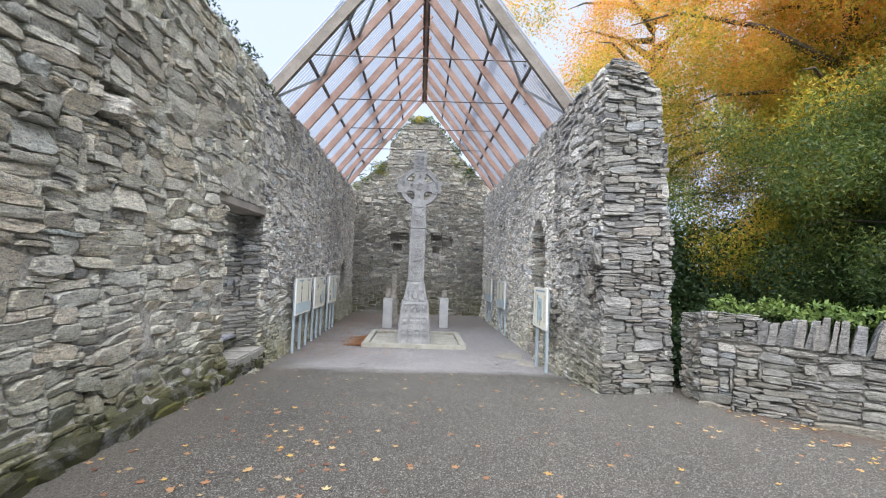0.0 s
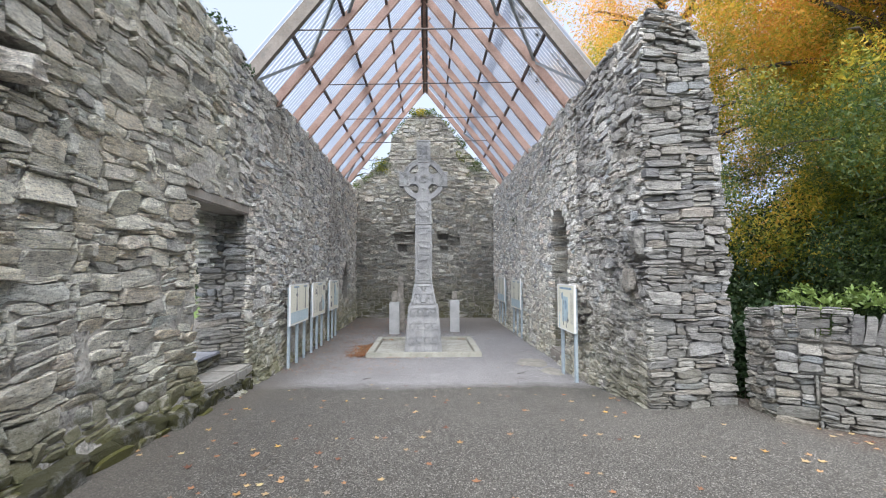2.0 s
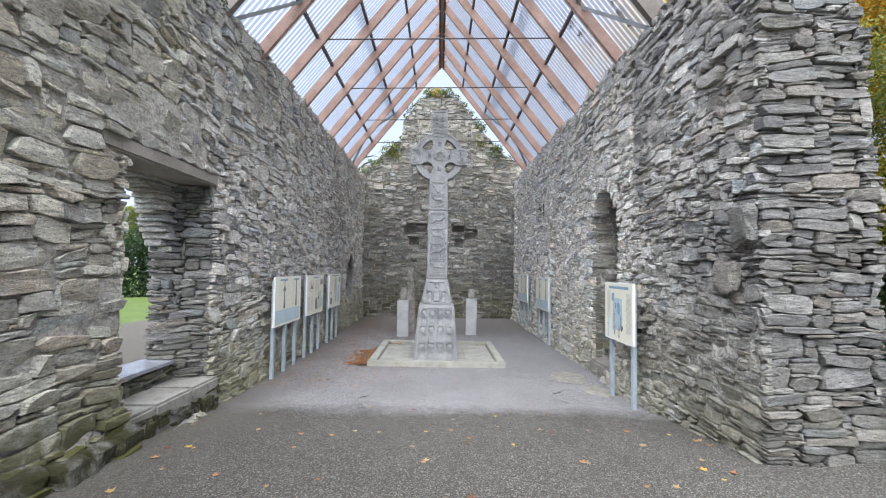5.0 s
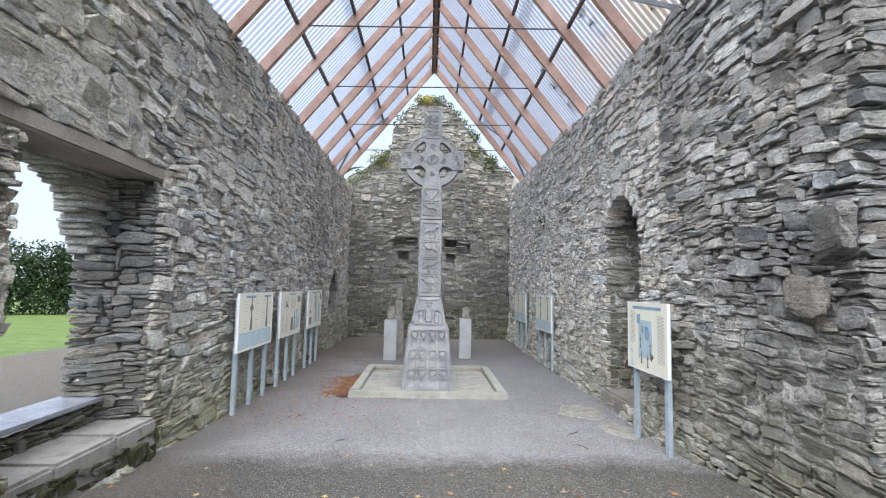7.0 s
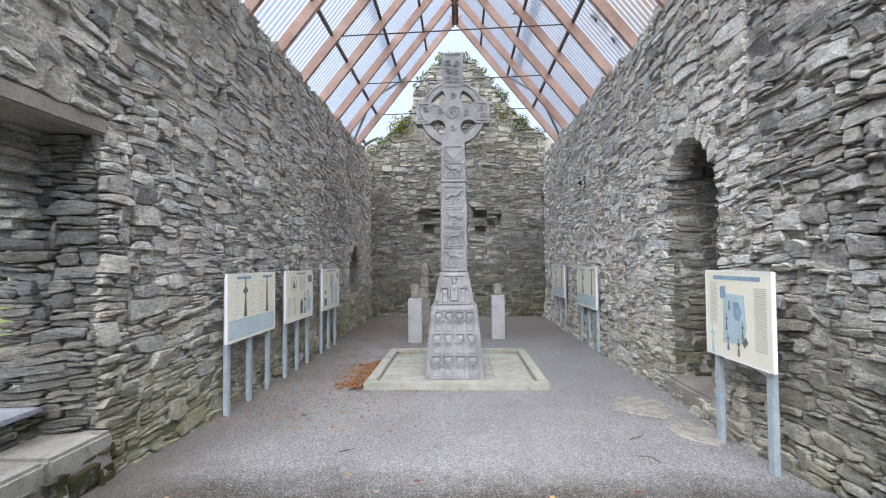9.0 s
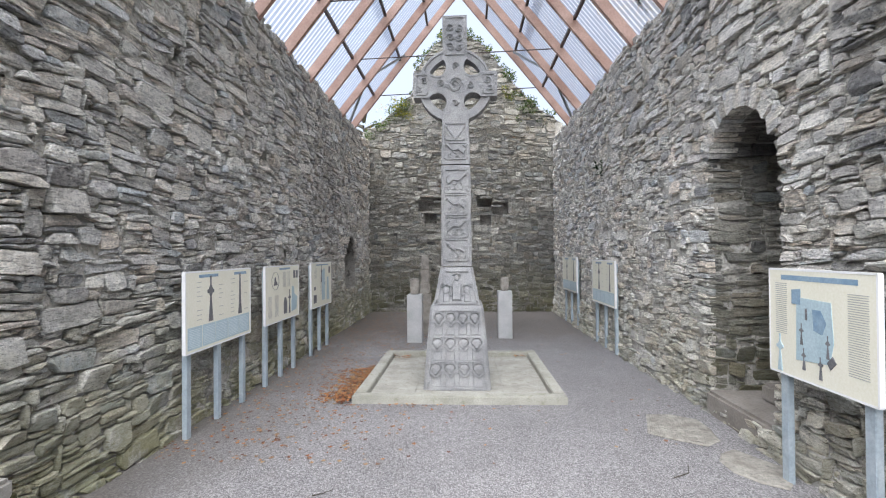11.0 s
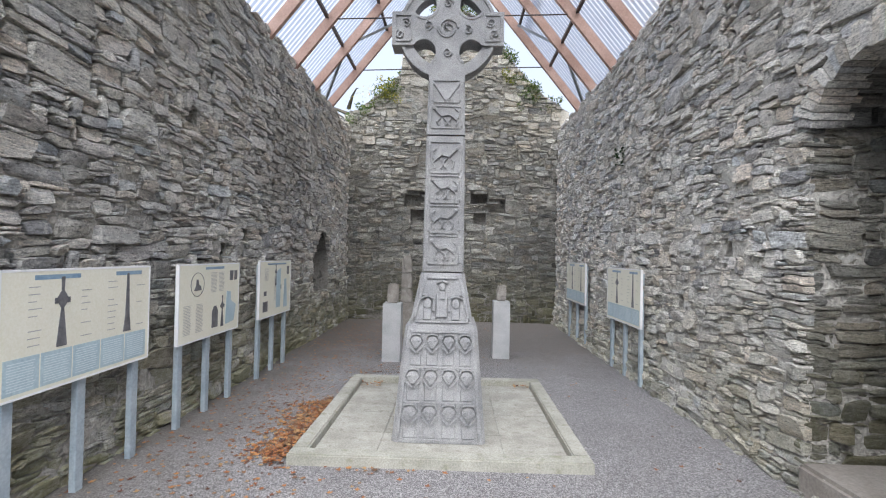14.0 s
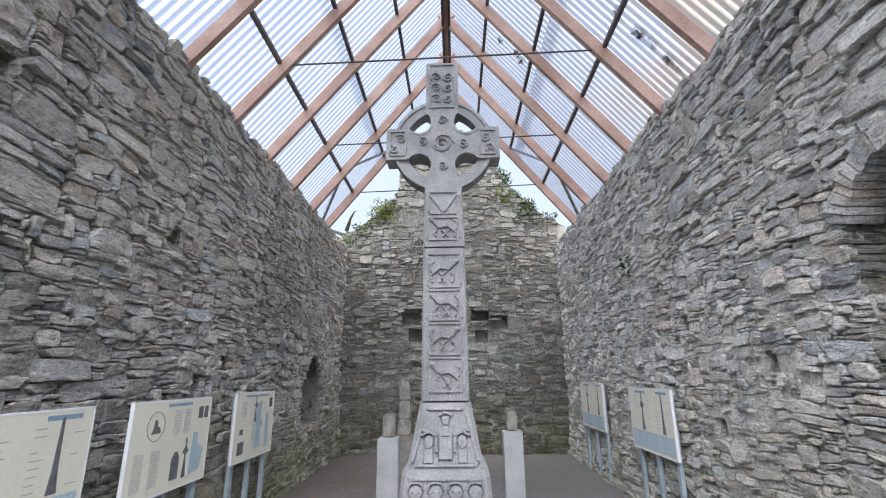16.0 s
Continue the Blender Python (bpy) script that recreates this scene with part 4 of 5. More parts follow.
for s in range(4):
    bm = bmesh.new()
    n = 12
    a0, a1 = q * s + 0.34, q * (s + 1) - 0.34
    inner = [(CX + 0.385 * math.cos(a0 + (a1 - a0) * i / n), HZ + 0.385 * math.sin(a0 + (a1 - a0) * i / n)) for i in range(n + 1)]
    outer = [(CX + 0.5 * math.cos(a0 + (a1 - a0) * i / n), HZ + 0.5 * math.sin(a0 + (a1 - a0) * i / n)) for i in range(n + 1)]
    for i in range(n):
        prism(bm, [inner[i], inner[i + 1], outer[i + 1], outer[i]], FY + 0.035, KY - 0.035)
    for i in range(n):
        mid0 = [tuple(Vector(inner[i + e]).lerp(Vector(outer[i + e]), k)) for e, k in ((0, 0.72), (1, 0.72), (1, 0.98), (0, 0.98))]
        prism(bm, mid0, FY + 0.018, FY + 0.036)
    part("ring_segment", bm, M_GRANITE, cross, "quarter of the stone ring")
    bm = bmesh.new()
    # rolled edge round each hollow
    cx, cz = CX + g * (1 if s in (0, 3) else -1), HZ + g * (1 if s in (0, 1) else -1)
    ang = {0: -1.5 * q, 1: -0.5 * q, 2: 0.5 * q, 3: 1.5 * q}[s]
    for i in range(10):
        b0, b1 = ang - 1.15 * q + 2.3 * q * i / 10, ang - 1.15 * q + 2.3 * q * (i + 1) / 10
        prism(bm, [(cx + r * math.cos(b), cz + r * math.sin(b)) for b, r in ((b0, 0.124), (b1, 0.124), (b1, 0.145), (b0, 0.145))], FY - 0.008, FY + 0.002)
    part("moulding", bm, M_GRANITE, cross)

# carved relief: raised bands, figures, heads, beasts and spirals standing proud of the faces


def front_y(z):
    lv = BASE if z < 1.03 else TOPB if z < 1.54 else SHAFT if z < 2.905 else NECK if z < 3.45 else [(3.45, 0, FY, 0), (5, 0, FY, 0)]
    for a, b in zip(lv, lv[1:]):
        if a[0] <= z <= b[0]:
            return a[2] + (b[2] - a[2]) * (z - a[0]) / (b[0] - a[0])
    return lv[-1][2]


def relief(bm, pts, width, high=0.012):
    """A raised band along the points (x, z) of the face."""
    high *= 1.6
    for (x0, z0), (x1, z1) in zip(pts, pts[1:]):
        d = Vector((x1 - x0, z1 - z0))
        if d.length < 1e-4:
            continue
        nrm = Vector((-d.y, d.x)).normalized() * width / 2
        d = d.normalized() * width * 0.2
        quad = [(x0 - d.x + nrm.x, z0 - d.y + nrm.y), (x0 - d.x - nrm.x, z0 - d.y - nrm.y), (x1 + d.x - nrm.x, z1 + d.y - nrm.y), (x1 + d.x + nrm.x, z1 + d.y + nrm.y)]
        lo = [bm.verts.new((CX + x, front_y(z) + 0.004, z)) for x, z in quad]
        mx, mz = sum(p[0] for p in quad) / 4, sum(p[1] for p in quad) / 4
        hi = [bm.verts.new((CX + mx + (x - mx) * 0.8, front_y(z) - high, mz + (z - mz) * 0.8)) for x, z in quad]
        bm.faces.new(hi)
        for i in range(4):
            bm.faces.new((lo[i], lo[(i + 1) % 4], hi[(i + 1) % 4], hi[i]))


def disc(bm, x, z, rx, rz, high=0.016, squash=0.0):
    n = 10
    high *= 1.5
    pts = [(x + rx * math.cos(2 * math.pi * i / n) * (1.0 if squash == 0 or math.sin(2 * math.pi * i / n) > -0.1 else 0.55), z + rz * math.sin(2 * math.pi * i / n) * (1.0 if math.sin(2 * math.pi * i / n) > 0 else 1 - squash)) for i in range(n)]
    lo = [bm.verts.new((CX + a, front_y(b) + 0.004, b)) for a, b in pts]
    mid = [bm.verts.new((CX + x + (a - x) * 0.8, front_y(b) - high * 0.75, z + (b - z) * 0.8)) for a, b in pts]
    top = bm.verts.new((CX + x, front_y(z) - high, z))
    for i in range(n):
        bm.faces.new((lo[i], lo[(i + 1) % n], mid[(i + 1) % n], mid[i]))
        bm.faces.new((mid[i], mid[(i + 1) % n], top))


def frame_band(name, x, z0, z1, w=0.014, high=0.01, x1=None):
    bm = bmesh.new()
    t = x if x1 is None else x1
    relief(bm, [(-x, z0), (x, z0), (t, z1), (-t, z1), (-x, z0)], w, high)
    part(name, bm, M_GRANITE, cross)


# twelve figures in three rows on the base
for row, (zb, zt) in enumerate(((0.06, 0.335), (0.375, 0.64), (0.68, 0.95))):
    hw = 0.425 - 0.08 * (zb + zt) / 2 - 0.055
    wide = 2 * hw / 4
    bm = bmesh.new()
    relief(bm, [(-hw - 0.01, zb - 0.012), (hw + 0.01, zb - 0.012)], 0.018, 0.012)
    for i in range(15):
        x = -hw + 2 * hw * (i + 0.5) / 15
        relief(bm, [(x, zb - 0.024), (x + 0.012, zb - 0.036)], 0.018, 0.012)
    part("border_band", bm, M_GRANITE, cross)
    for c in range(4):
        x = -hw + wide * (c + 0.5)
        fig = bmesh.new()
        bw = wide * 0.43
        zs = zb + (zt - zb) * 0.56
        relief(fig, [(x, zb + 0.012), (x, zs + 0.01)], bw * 1.7, 0.006)
        relief(fig, [(x - bw, zs + 0.02), (x, zs - 0.04), (x + bw, zs + 0.02)], 0.014, 0.02)
        disc(fig, x, zt - 0.055, wide * 0.43, 0.062, 0.027, -0.35)
        for e in (-1, 1):
            disc(fig, x + e * 0.024, zt - 0.045, 0.012, 0.009, 0.034)
            relief(fig, [(x + e * wide * 0.39, zt - 0.03), (x + e * wide * 0.3, zt + 0.008), (x, zt + 0.016)], 0.012, 0.026)
        relief(fig, [(x, zt - 0.05), (x, zt - 0.085)], 0.009, 0.034)
        relief(fig, [(x - 0.018, zt - 0.105), (x + 0.018, zt - 0.105)], 0.007, 0.032)
        part("carved_figure", fig, M_GRANITE, cross, "squat carved figure with a round head")
frame_band("border_band", 0.365, 0.03, 0.985, 0.02, 0.012, 0.30)
bm = bmesh.new()
for i in range(13):
    relief(bm, [(-0.24 + 0.04 * i, 1.085), (-0.225 + 0.04 * i, 1.1)], 0.02, 0.012)
relief(bm, [(-0.265, 1.075), (-0.165, 1.485), (0.165, 1.485), (0.265, 1.075), (-0.265, 1.075)], 0.02, 0.016)
part("border_band", bm, M_GRANITE, cross)
for x, z, s in ((-0.135, 1.24, 1.0), (0.135, 1.24, 1.0), (0.0, 1.40, 0.8)):
    bm = bmesh.new()
    disc(bm, x, z, 0.045 * s, 0.055 * s, 0.03)
    relief(bm, [(x, z - 0.05), (x, z - 0.14 * s)], 0.08 * s, 0.02)
    relief(bm, [(x - 0.07 * s, z + 0.045 * s), (x, z + 0.075 * s), (x + 0.07 * s, z + 0.045 * s)], 0.016, 0.024)
    part("carved_figure", bm, M_GRANITE, cross)
bm = bmesh.new()
relief(bm, [(0.0, 1.12), (0.0, 1.32)], 0.12, 0.016)
relief(bm, [(-0.2, 1.33), (-0.08, 1.3), (-0.07, 1.16)], 0.02, 0.02)
relief(bm, [(0.2, 1.33), (0.08, 1.3), (0.07, 1.16)], 0.02, 0.02)
part("carved_figure", bm, M_GRANITE, cross)
# beasts in panels up the shaft
panels = [(1.62, 1.90), (1.93, 2.20), (2.23, 2.50), (2.53, 2.84), (2.98, 3.20)]
brng = random.Random(4)
for i, (z0, z1) in enumerate(panels):
    frame_band("border_band", 0.155 if i else 0.16, z0, z1, 0.016, 0.011)
    bm = bmesh.new()
    zc, hh, fl = (z0 + z1) / 2, (z1 - z0) / 2, (1 if i % 2 else -1)
    relief(bm, [(fl * -0.11, zc - 0.02), (fl * -0.04, zc + 0.035), (fl * 0.05, zc + 0.02)], 0.045, 0.018)
    relief(bm, [(fl * 0.05, zc + 0.02), (fl * 0.1, zc + 0.075)], 0.03, 0.018)
    disc(bm, fl * 0.11, zc + 0.085, 0.028, 0.02, 0.022)
    for x, dx in ((-0.09, -0.03), (-0.05, 0.03), (0.02, -0.04), (0.06, 0.03)):
        relief(bm, [(fl * x, zc - 0.01), (fl * (x + dx), zc - 0.05), (fl * (x + dx * 0.3), zc - hh * 0.75)], 0.016, 0.016)
    relief(bm, [(fl * -0.11, zc - 0.01), (fl * -0.13, zc + 0.05), (fl * -0.09, zc + 0.09)], 0.013, 0.014)
    part("carved_beast", bm, M_GRANITE, cross, "running beast in low relief")
bm = bmesh.new()
relief(bm, [(-0.13, 3.44), (0.0, 3.25), (0.13, 3.44)], 0.022, 0.012)
relief(bm, [(-0.14, 3.24), (-0.14, 3.46), (0.14, 3.46), (0.14, 3.24), (-0.14, 3.24)], 0.014, 0.01)
part("border_band", bm, M_GRANITE, cross)


def spiral(bm, x, z, r, turns=1.6, w=0.014, start=0.0, flip=1):
    pts = []
    for i in range(20):
        t = i / 19
        a = start + flip * 2 * math.pi * turns * t
        pts.append((x + r * (1 - 0.85 * t) * math.cos(a), z + r * (1 - 0.85 * t) * math.sin(a)))
    relief(bm, pts, w, 0.012)


bm = bmesh.new()
spiral(bm, 0, HZ, 0.105, 1.8, 0.02)
spiral(bm, 0, HZ, 0.105, 1.2, 0.016, math.pi)
part("spiral_carving", bm, M_GRANITE, cross, "worn spiral carving")
for x, z, fl in ((-0.2, 0.03, 1), (0.2, -0.02, -1), (-0.42, 0.05, -1), (-0.48, -0.06, 1), (0.43, 0.06, 1), (0.47, -0.06, -1), (0, 0.25, 1), (0, -0.24, -1)):
    one = bmesh.new()
    spiral(one, x, HZ + z, 0.05, 1.4, 0.012, x * 9, fl)
    part("spiral_carving", one, M_GRANITE, cross)
for e in (-1, 1):
    bm = bmesh.new()
    relief(bm, [(e * 0.53, HZ - 0.13), (e * 0.53, HZ + 0.13), (e * 0.37, HZ + 0.13), (e * 0.37, HZ - 0.13), (e * 0.53, HZ - 0.13)], 0.013, 0.01)
    part("border_band", bm, M_GRANITE, cross)
for z in (0.50, 0.63, 0.76):
    for x in (-0.06, 0.06):
        bm = bmesh.new()
        spiral(bm, x, HZ + z, 0.055, 1.4, 0.012, z * 5, 1 if x > 0 else -1)
        part("spiral_carving", bm, M_GRANITE, cross)
bm = bmesh.new()
relief(bm, [(-0.135, HZ + 0.4), (-0.135, HZ + 0.9), (0.135, HZ + 0.9), (0.135, HZ + 0.4), (-0.135, HZ + 0.4)], 0.014, 0.01)
part("border_band", bm, M_GRANITE, cross)

# ---- fragments on pedestals ----


def fragment_stand(name, label, x, y, w, h, top_w, top_h, dark=False, blocks=1):
    t = thing(name, label, "stone on pedestal", "stones on pedestals", (x, y, 0))
    part("pedestal", boxes((-w / 2, w / 2, -w / 2, w / 2, -0.03, h), bevel=0.008), M_FRAGMENT if dark else M_PEDESTAL, t, "mossy dark stone pedestal" if dark else "square pale concrete pedestal")
    rng = random.Random(int(x * 100) + 50)
    z = h
    for i in range(blocks):
        hh = top_h / blocks * (0.9 + 0.1 * i)
        bm = bmesh.new()
        k = 1 - 0.06 * i
        box(bm, -top_w / 2 * k, top_w / 2 * k, -top_w / 2 * k, top_w / 2 * k, z + 0.001, z + hh, 0.018)
        bmesh.ops.subdivide_edges(bm, edges=[e for e in bm.edges if e.calc_length() > 0.08], cuts=2, use_grid_fill=True)
        for v in bm.verts:
            v.co += Vector([rng.uniform(-0.006, 0.006) for _ in range(2)] + [0.0])
            if v.co.z > z + hh - 0.04:
                v.co.x *= 0.9
        part("carved_fragment", bm, M_FRAGMENT, t, "weathered fragment of carved granite")
        z += hh
    return t


fragment_stand("fragment_stand", "pale concrete pedestal bearing a brown worn granite fragment", -0.585, 14.8, 0.29, 0.92, 0.17, 0.34)
fragment_stand("fragment_stand", "pale concrete pedestal bearing a small squared grey fragment", 1.2, 15.2, 0.28, 0.95, 0.155, 0.3)
fragment_stand("fragment_stand", "dark mossy pedestal carrying a slim stack of three carved stones", -0.46, 15.7, 0.27, 0.84, 0.2, 0.84, True, 3)

# ---- information panels ----


def stand_panel(label, x, y0, y1, z0, z1, face, posts, kind, feet=0.0):
    """A printed board on galvanised posts, parallel to the wall; face: +1 looks to the east, -1 to the west."""
    yc, w, h = (y0 + y1) / 2, y1 - y0, z1 - z0
    t = thing("information_panel", label, "information panel", "information panels", (x, yc, feet), 90 if face > 0 else -90)
    z0, z1 = z0 - feet, z1 - feet
    # local: x along the board as it is read, -y towards the reader
    part("board", boxes((-w / 2 + 0.008, w / 2 - 0.008, -0.028, 0.0, z0 + 0.008, z1 - 0.008)), M_PANEL, t, "cream printed board")
    part("edge_frame", boxes((-w / 2, w / 2, -0.03, 0.002, z1 - 0.0075, z1 + 0.006), (-w / 2, w / 2, -0.03, 0.002, z0 - 0.006, z0 + 0.0075),
                             (-w / 2 - 0.006, -w / 2 + 0.0075, -0.03, 0.002, z0, z1), (w / 2 - 0.0075, w / 2 + 0.006, -0.03, 0.002, z0, z1)), M_WHITE, t, "white folded edge")
    for i in range(posts):
        px = -w / 2 + 0.1 + (w - 0.2) * i / (posts - 1)
        part("post", boxes((px - 0.037, px + 0.037, 0.004, 0.05, -0.1, z1 - 0.05), bevel=0.004), M_GALV, t, "galvanised steel post")
    F = -0.0295

    def flat(name, mat, rects, lbl="", lift=0.0):
        if name in ("caption_text", "footer_text", "text_column"):
            return tagged(part(name, boxes(*[(a, b, F - lift, F + 0.002, c, d) for a, b, c, d in rects]), mat, t, lbl), kind="stuff")
        for a, b, c, d in rects:
            ob = part(name, boxes((a, b, F - lift, F + 0.002, c, d)), mat, t, lbl)
        return ob

    def shape(name, mat, outlines, lbl="", lift=0.0):
        bm = bmesh.new()
        for i, o in enumerate(outlines):
            if i and name != "round_picture":
                part(name, bm, mat, t, lbl)
                bm = bmesh.new()
            prism(bm, o, F - 0.002 - lift, F + 0.002)
        return part(name, bm, mat, t, lbl)
    def cross_shape(cx, cz, s):
        c = [(-0.03, -0.5), (0.03, -0.5), (0.022, 0.05), (0.07, 0.12), (0.13, 0.12), (0.13, 0.2), (0.09, 0.2), (0.022, 0.3), (0.03, 0.5), (-0.03, 0.5), (-0.022, 0.3), (-0.09, 0.2), (-0.13, 0.2), (-0.13, 0.12), (-0.07, 0.12), (-0.022, 0.05)]
        c = [(-0.09, -0.5), (0.09, -0.5)] + [(0.055, -0.2)] + c[2:-1] + [(-0.022, 0.05), (-0.055, -0.2)]
        return [(cx + a * s, cz + b * s) for a, b in c]
    def obelisk(cx, cz, s):
        return [(cx + a * s, cz + b * s) for a, b in ((-0.09, -0.5), (0.09, -0.5), (0.05, -0.2), (0.022, 0.5), (-0.022, 0.5), (-0.05, -0.2))]
    def lines(cx, w_, ztop, n, step, jag=0.3):
        r = random.Random(int(cx * 1000) + n)
        return [(cx - w_ / 2, cx + w_ / 2 * (1 - jag * r.random()), ztop - i * step - 0.005, ztop - i * step) for i in range(n)]
    if kind == "elevations":
        flat("footer_strip", M_BLUE, [(-w / 2 + 0.03 + i * (w - 0.06) / 5, -w / 2 + 0.02 + (i + 1) * (w - 0.06) / 5, z0 + 0.03, z0 + 0.24) for i in range(5)], "pale blue caption strip")
        flat("footer_text", M_TEXT_PALE, [q2 for i in range(5) for q2 in lines(-w / 2 + 0.03 + (i + 0.5) * (w - 0.06) / 5, (w - 0.12) / 5 * 0.85, z0 + 0.215, 11, 0.016)], "", 0.0015)
        flat("heading", M_BLUE_DARK, [(-w * 0.33, -w * 0.06, z1 - 0.06, z1 - 0.03), (w * 0.2, w * 0.42, z1 - 0.06, z1 - 0.03)], "blue heading bar")
        shape("cross_drawing", M_INK, [cross_shape(-w * 0.17, z0 + 0.25 + h * 0.31, h * 0.6)], "grey drawing of a high cross")
        shape("side_drawing", M_INK, [obelisk(w * 0.3, z0 + 0.25 + h * 0.31, h * 0.6)], "slim side view of a high cross")
        r = random.Random(3)
        flat("caption_text", M_TEXT, [(cx, cx + 0.05 + 0.05 * r.random(), z1 - 0.1 - j * 0.045 - 0.006, z1 - 0.1 - j * 0.045) for cx in (-w * 0.36, -w * 0.05, w * 0.14, w * 0.38) for j in range(9) if r.random() < 0.85])
    elif kind == "history":
        flat("heading", M_BLUE_DARK, [(-w * 0.12, w * 0.2, z1 - 0.055, z1 - 0.028)], "blue heading bar")
        cx, cz = -w * 0.24, z1 - 0.2
        shape("round_picture", M_INK, [[(cx + 0.12 * math.cos(a), cz + 0.12 * math.sin(a)), (cx + 0.12 * math.cos(b), cz + 0.12 * math.sin(b)), (cx + 0.116 * math.cos(b), cz + 0.116 * math.sin(b)), (cx + 0.116 * math.cos(a), cz + 0.116 * math.sin(a))]
                                       for a, b in [(i * math.pi / 12, (i + 1) * math.pi / 12) for i in range(24)]] + [[(cx - 0.06, cz - 0.06), (cx + 0.07, cz - 0.06), (cx + 0.06, cz - 0.02), (cx + 0.02, cz), (cx + 0.01, cz + 0.05), (cx - 0.02, cz + 0.05), (cx - 0.03, cz - 0.01)]], "round drawing of a ruin")
        flat("text_column", M_TEXT, lines(-w * 0.38, 0.13, z0 + 0.36, 20, 0.0145) + lines(-w * 0.2, 0.13, z0 + 0.36, 20, 0.0145) + lines(0.03, 0.12, z1 - 0.09, 15, 0.0145) + lines(0.19, 0.12, z1 - 0.09, 15, 0.0145))
        shape("arch_picture", M_INK, [[(w * 0.0, z0 + 0.08), (w * 0.1, z0 + 0.08), (w * 0.1, z0 + 0.25), (w * 0.07, z0 + 0.31), (w * 0.03, z0 + 0.31), (w * 0.0, z0 + 0.25)]])
        shape("cross_drawing", M_INK, [cross_shape(w * 0.18, z0 + 0.24, 0.34)])
        shape("ghost_picture", M_BLUE, [[(w * 0.24, z0 + 0.08), (w * 0.4, z0 + 0.1), (w * 0.44, z0 + 0.28), (w * 0.34, z0 + 0.34), (w * 0.33, z0 + 0.44), (w * 0.26, z0 + 0.45), (w * 0.25, z0 + 0.3)]])
        flat("small_picture", M_INK, [(w * 0.31, w * 0.38, z1 - 0.19, z1 - 0.08), (w * 0.4, w * 0.46, z1 - 0.19, z1 - 0.08)])
    elif kind == "finds":
        flat("heading", M_BLUE_DARK, [(-w * 0.36, w * 0.36, z1 - 0.075, z1 - 0.04)], "blue heading bar")
        flat("text_column", M_TEXT, lines(-w * 0.36, 0.12, z1 - 0.1, 26, 0.0145, 0.1) + lines(w * 0.36, 0.15, z1 - 0.13, 35, 0.0145, 0.1))
        shape("map_tint", M_BLUE, [[(-w * 0.2, z0 + 0.13), (w * 0.12, z0 + 0.16), (w * 0.16, z0 + 0.3), (w * 0.14, z0 + 0.56), (-w * 0.19, z0 + 0.57)], ])
        bmx = [(-w * 0.02, z0 + 0.36), (w * 0.06, z0 + 0.34), (w * 0.1, z0 + 0.42), (w * 0.05, z0 + 0.5), (-w * 0.03, z0 + 0.5)]
        shape("map_shade", M_BLUE_DARK, [[(a, b) for a, b in bmx], [(-w * 0.24, z0 + 0.52), (-w * 0.15, z0 + 0.52), (-w * 0.15, z0 + 0.63), (-w * 0.24, z0 + 0.62)], ], "", 0.001)
        shape("find_picture", M_INK, [cross_shape(a * w, z0 + b, 0.15) for a, b in ((-0.14, 0.32), (0.11, 0.27), (-0.12, 0.15), (0.04, 0.12))] + [[(-w * 0.1, z0 + 0.42), (-w * 0.08, z0 + 0.42), (-w * 0.08, z0 + 0.5), (-w * 0.1, z0 + 0.5)], [(w * 0.13, z0 + 0.13), (w * 0.18, z0 + 0.18), (w * 0.15, z0 + 0.22), (w * 0.1, z0 + 0.17)]], "small picture of a carved cross", 0.002)
        shape("cross_tint", M_BLUE, [cross_shape(-w * 0.38, z0 + 0.15, 0.27)], "", 0.001)
    else:
        flat("heading", M_BLUE_DARK, [(-w * 0.28, w * 0.32, z1 - 0.05, z1 - 0.028)], "blue heading bar")
        flat("text_column", M_TEXT, lines(-w * 0.3, 0.14, z1 - 0.1, 12, 0.0145) + lines(-w * 0.02, 0.12, z0 + 0.55, 24, 0.0145))
        shape("cross_drawing", M_INK, [cross_shape(-w * 0.02, z1 - 0.2, 0.3)])
        flat("small_picture", M_INK, [(-w * 0.4, -w * 0.26, z0 + 0.08, z0 + 0.22), (-w * 0.38, -w * 0.3, z0 + 0.3, z0 + 0.36), (w * 0.36, w * 0.44, z1 - 0.2, z1 - 0.08), (w * 0.12, w * 0.17, z0 + 0.36, z0 + 0.42)])
        shape("ghost_picture", M_BLUE, [[(w * 0.0, z0 + 0.1), (w * 0.14, z0 + 0.1), (w * 0.14, z1 - 0.1), (w * 0.0, z1 - 0.15)], [(w * 0.25, z0 + 0.08), (w * 0.38, z0 + 0.08), (w * 0.34, z0 + 0.5), (w * 0.27, z0 + 0.5)]])
    return t


stand_panel("cream information board with high cross drawings, on galvanised posts", -2.2, 9.9, 11.18, 0.80, 1.56, 1, 3, "elevations")
stand_panel("cream information board with a round drawing, on galvanised posts", -2.2, 11.6, 12.79, 0.80, 1.56, 1, 3, "history")
stand_panel("cream information board with small dark pictures, on galvanised posts", -2.2, 13.38, 14.51, 0.80, 1.57, 1, 3, "notes")
stand_panel("large cream information board with a blue map of finds", 2.745, 8.5, 9.42, 0.82, 1.58, -1, 2, "finds", 0.04)
stand_panel("cream information board with two drawings over a blue strip", 2.9, 13.53, 14.85, 0.78, 1.56, -1, 3, "elevations")
stand_panel("far cream information board with paired drawings near the gable wall", 2.92, 16.2, 17.62, 0.80, 1.60, -1, 3, "elevations")

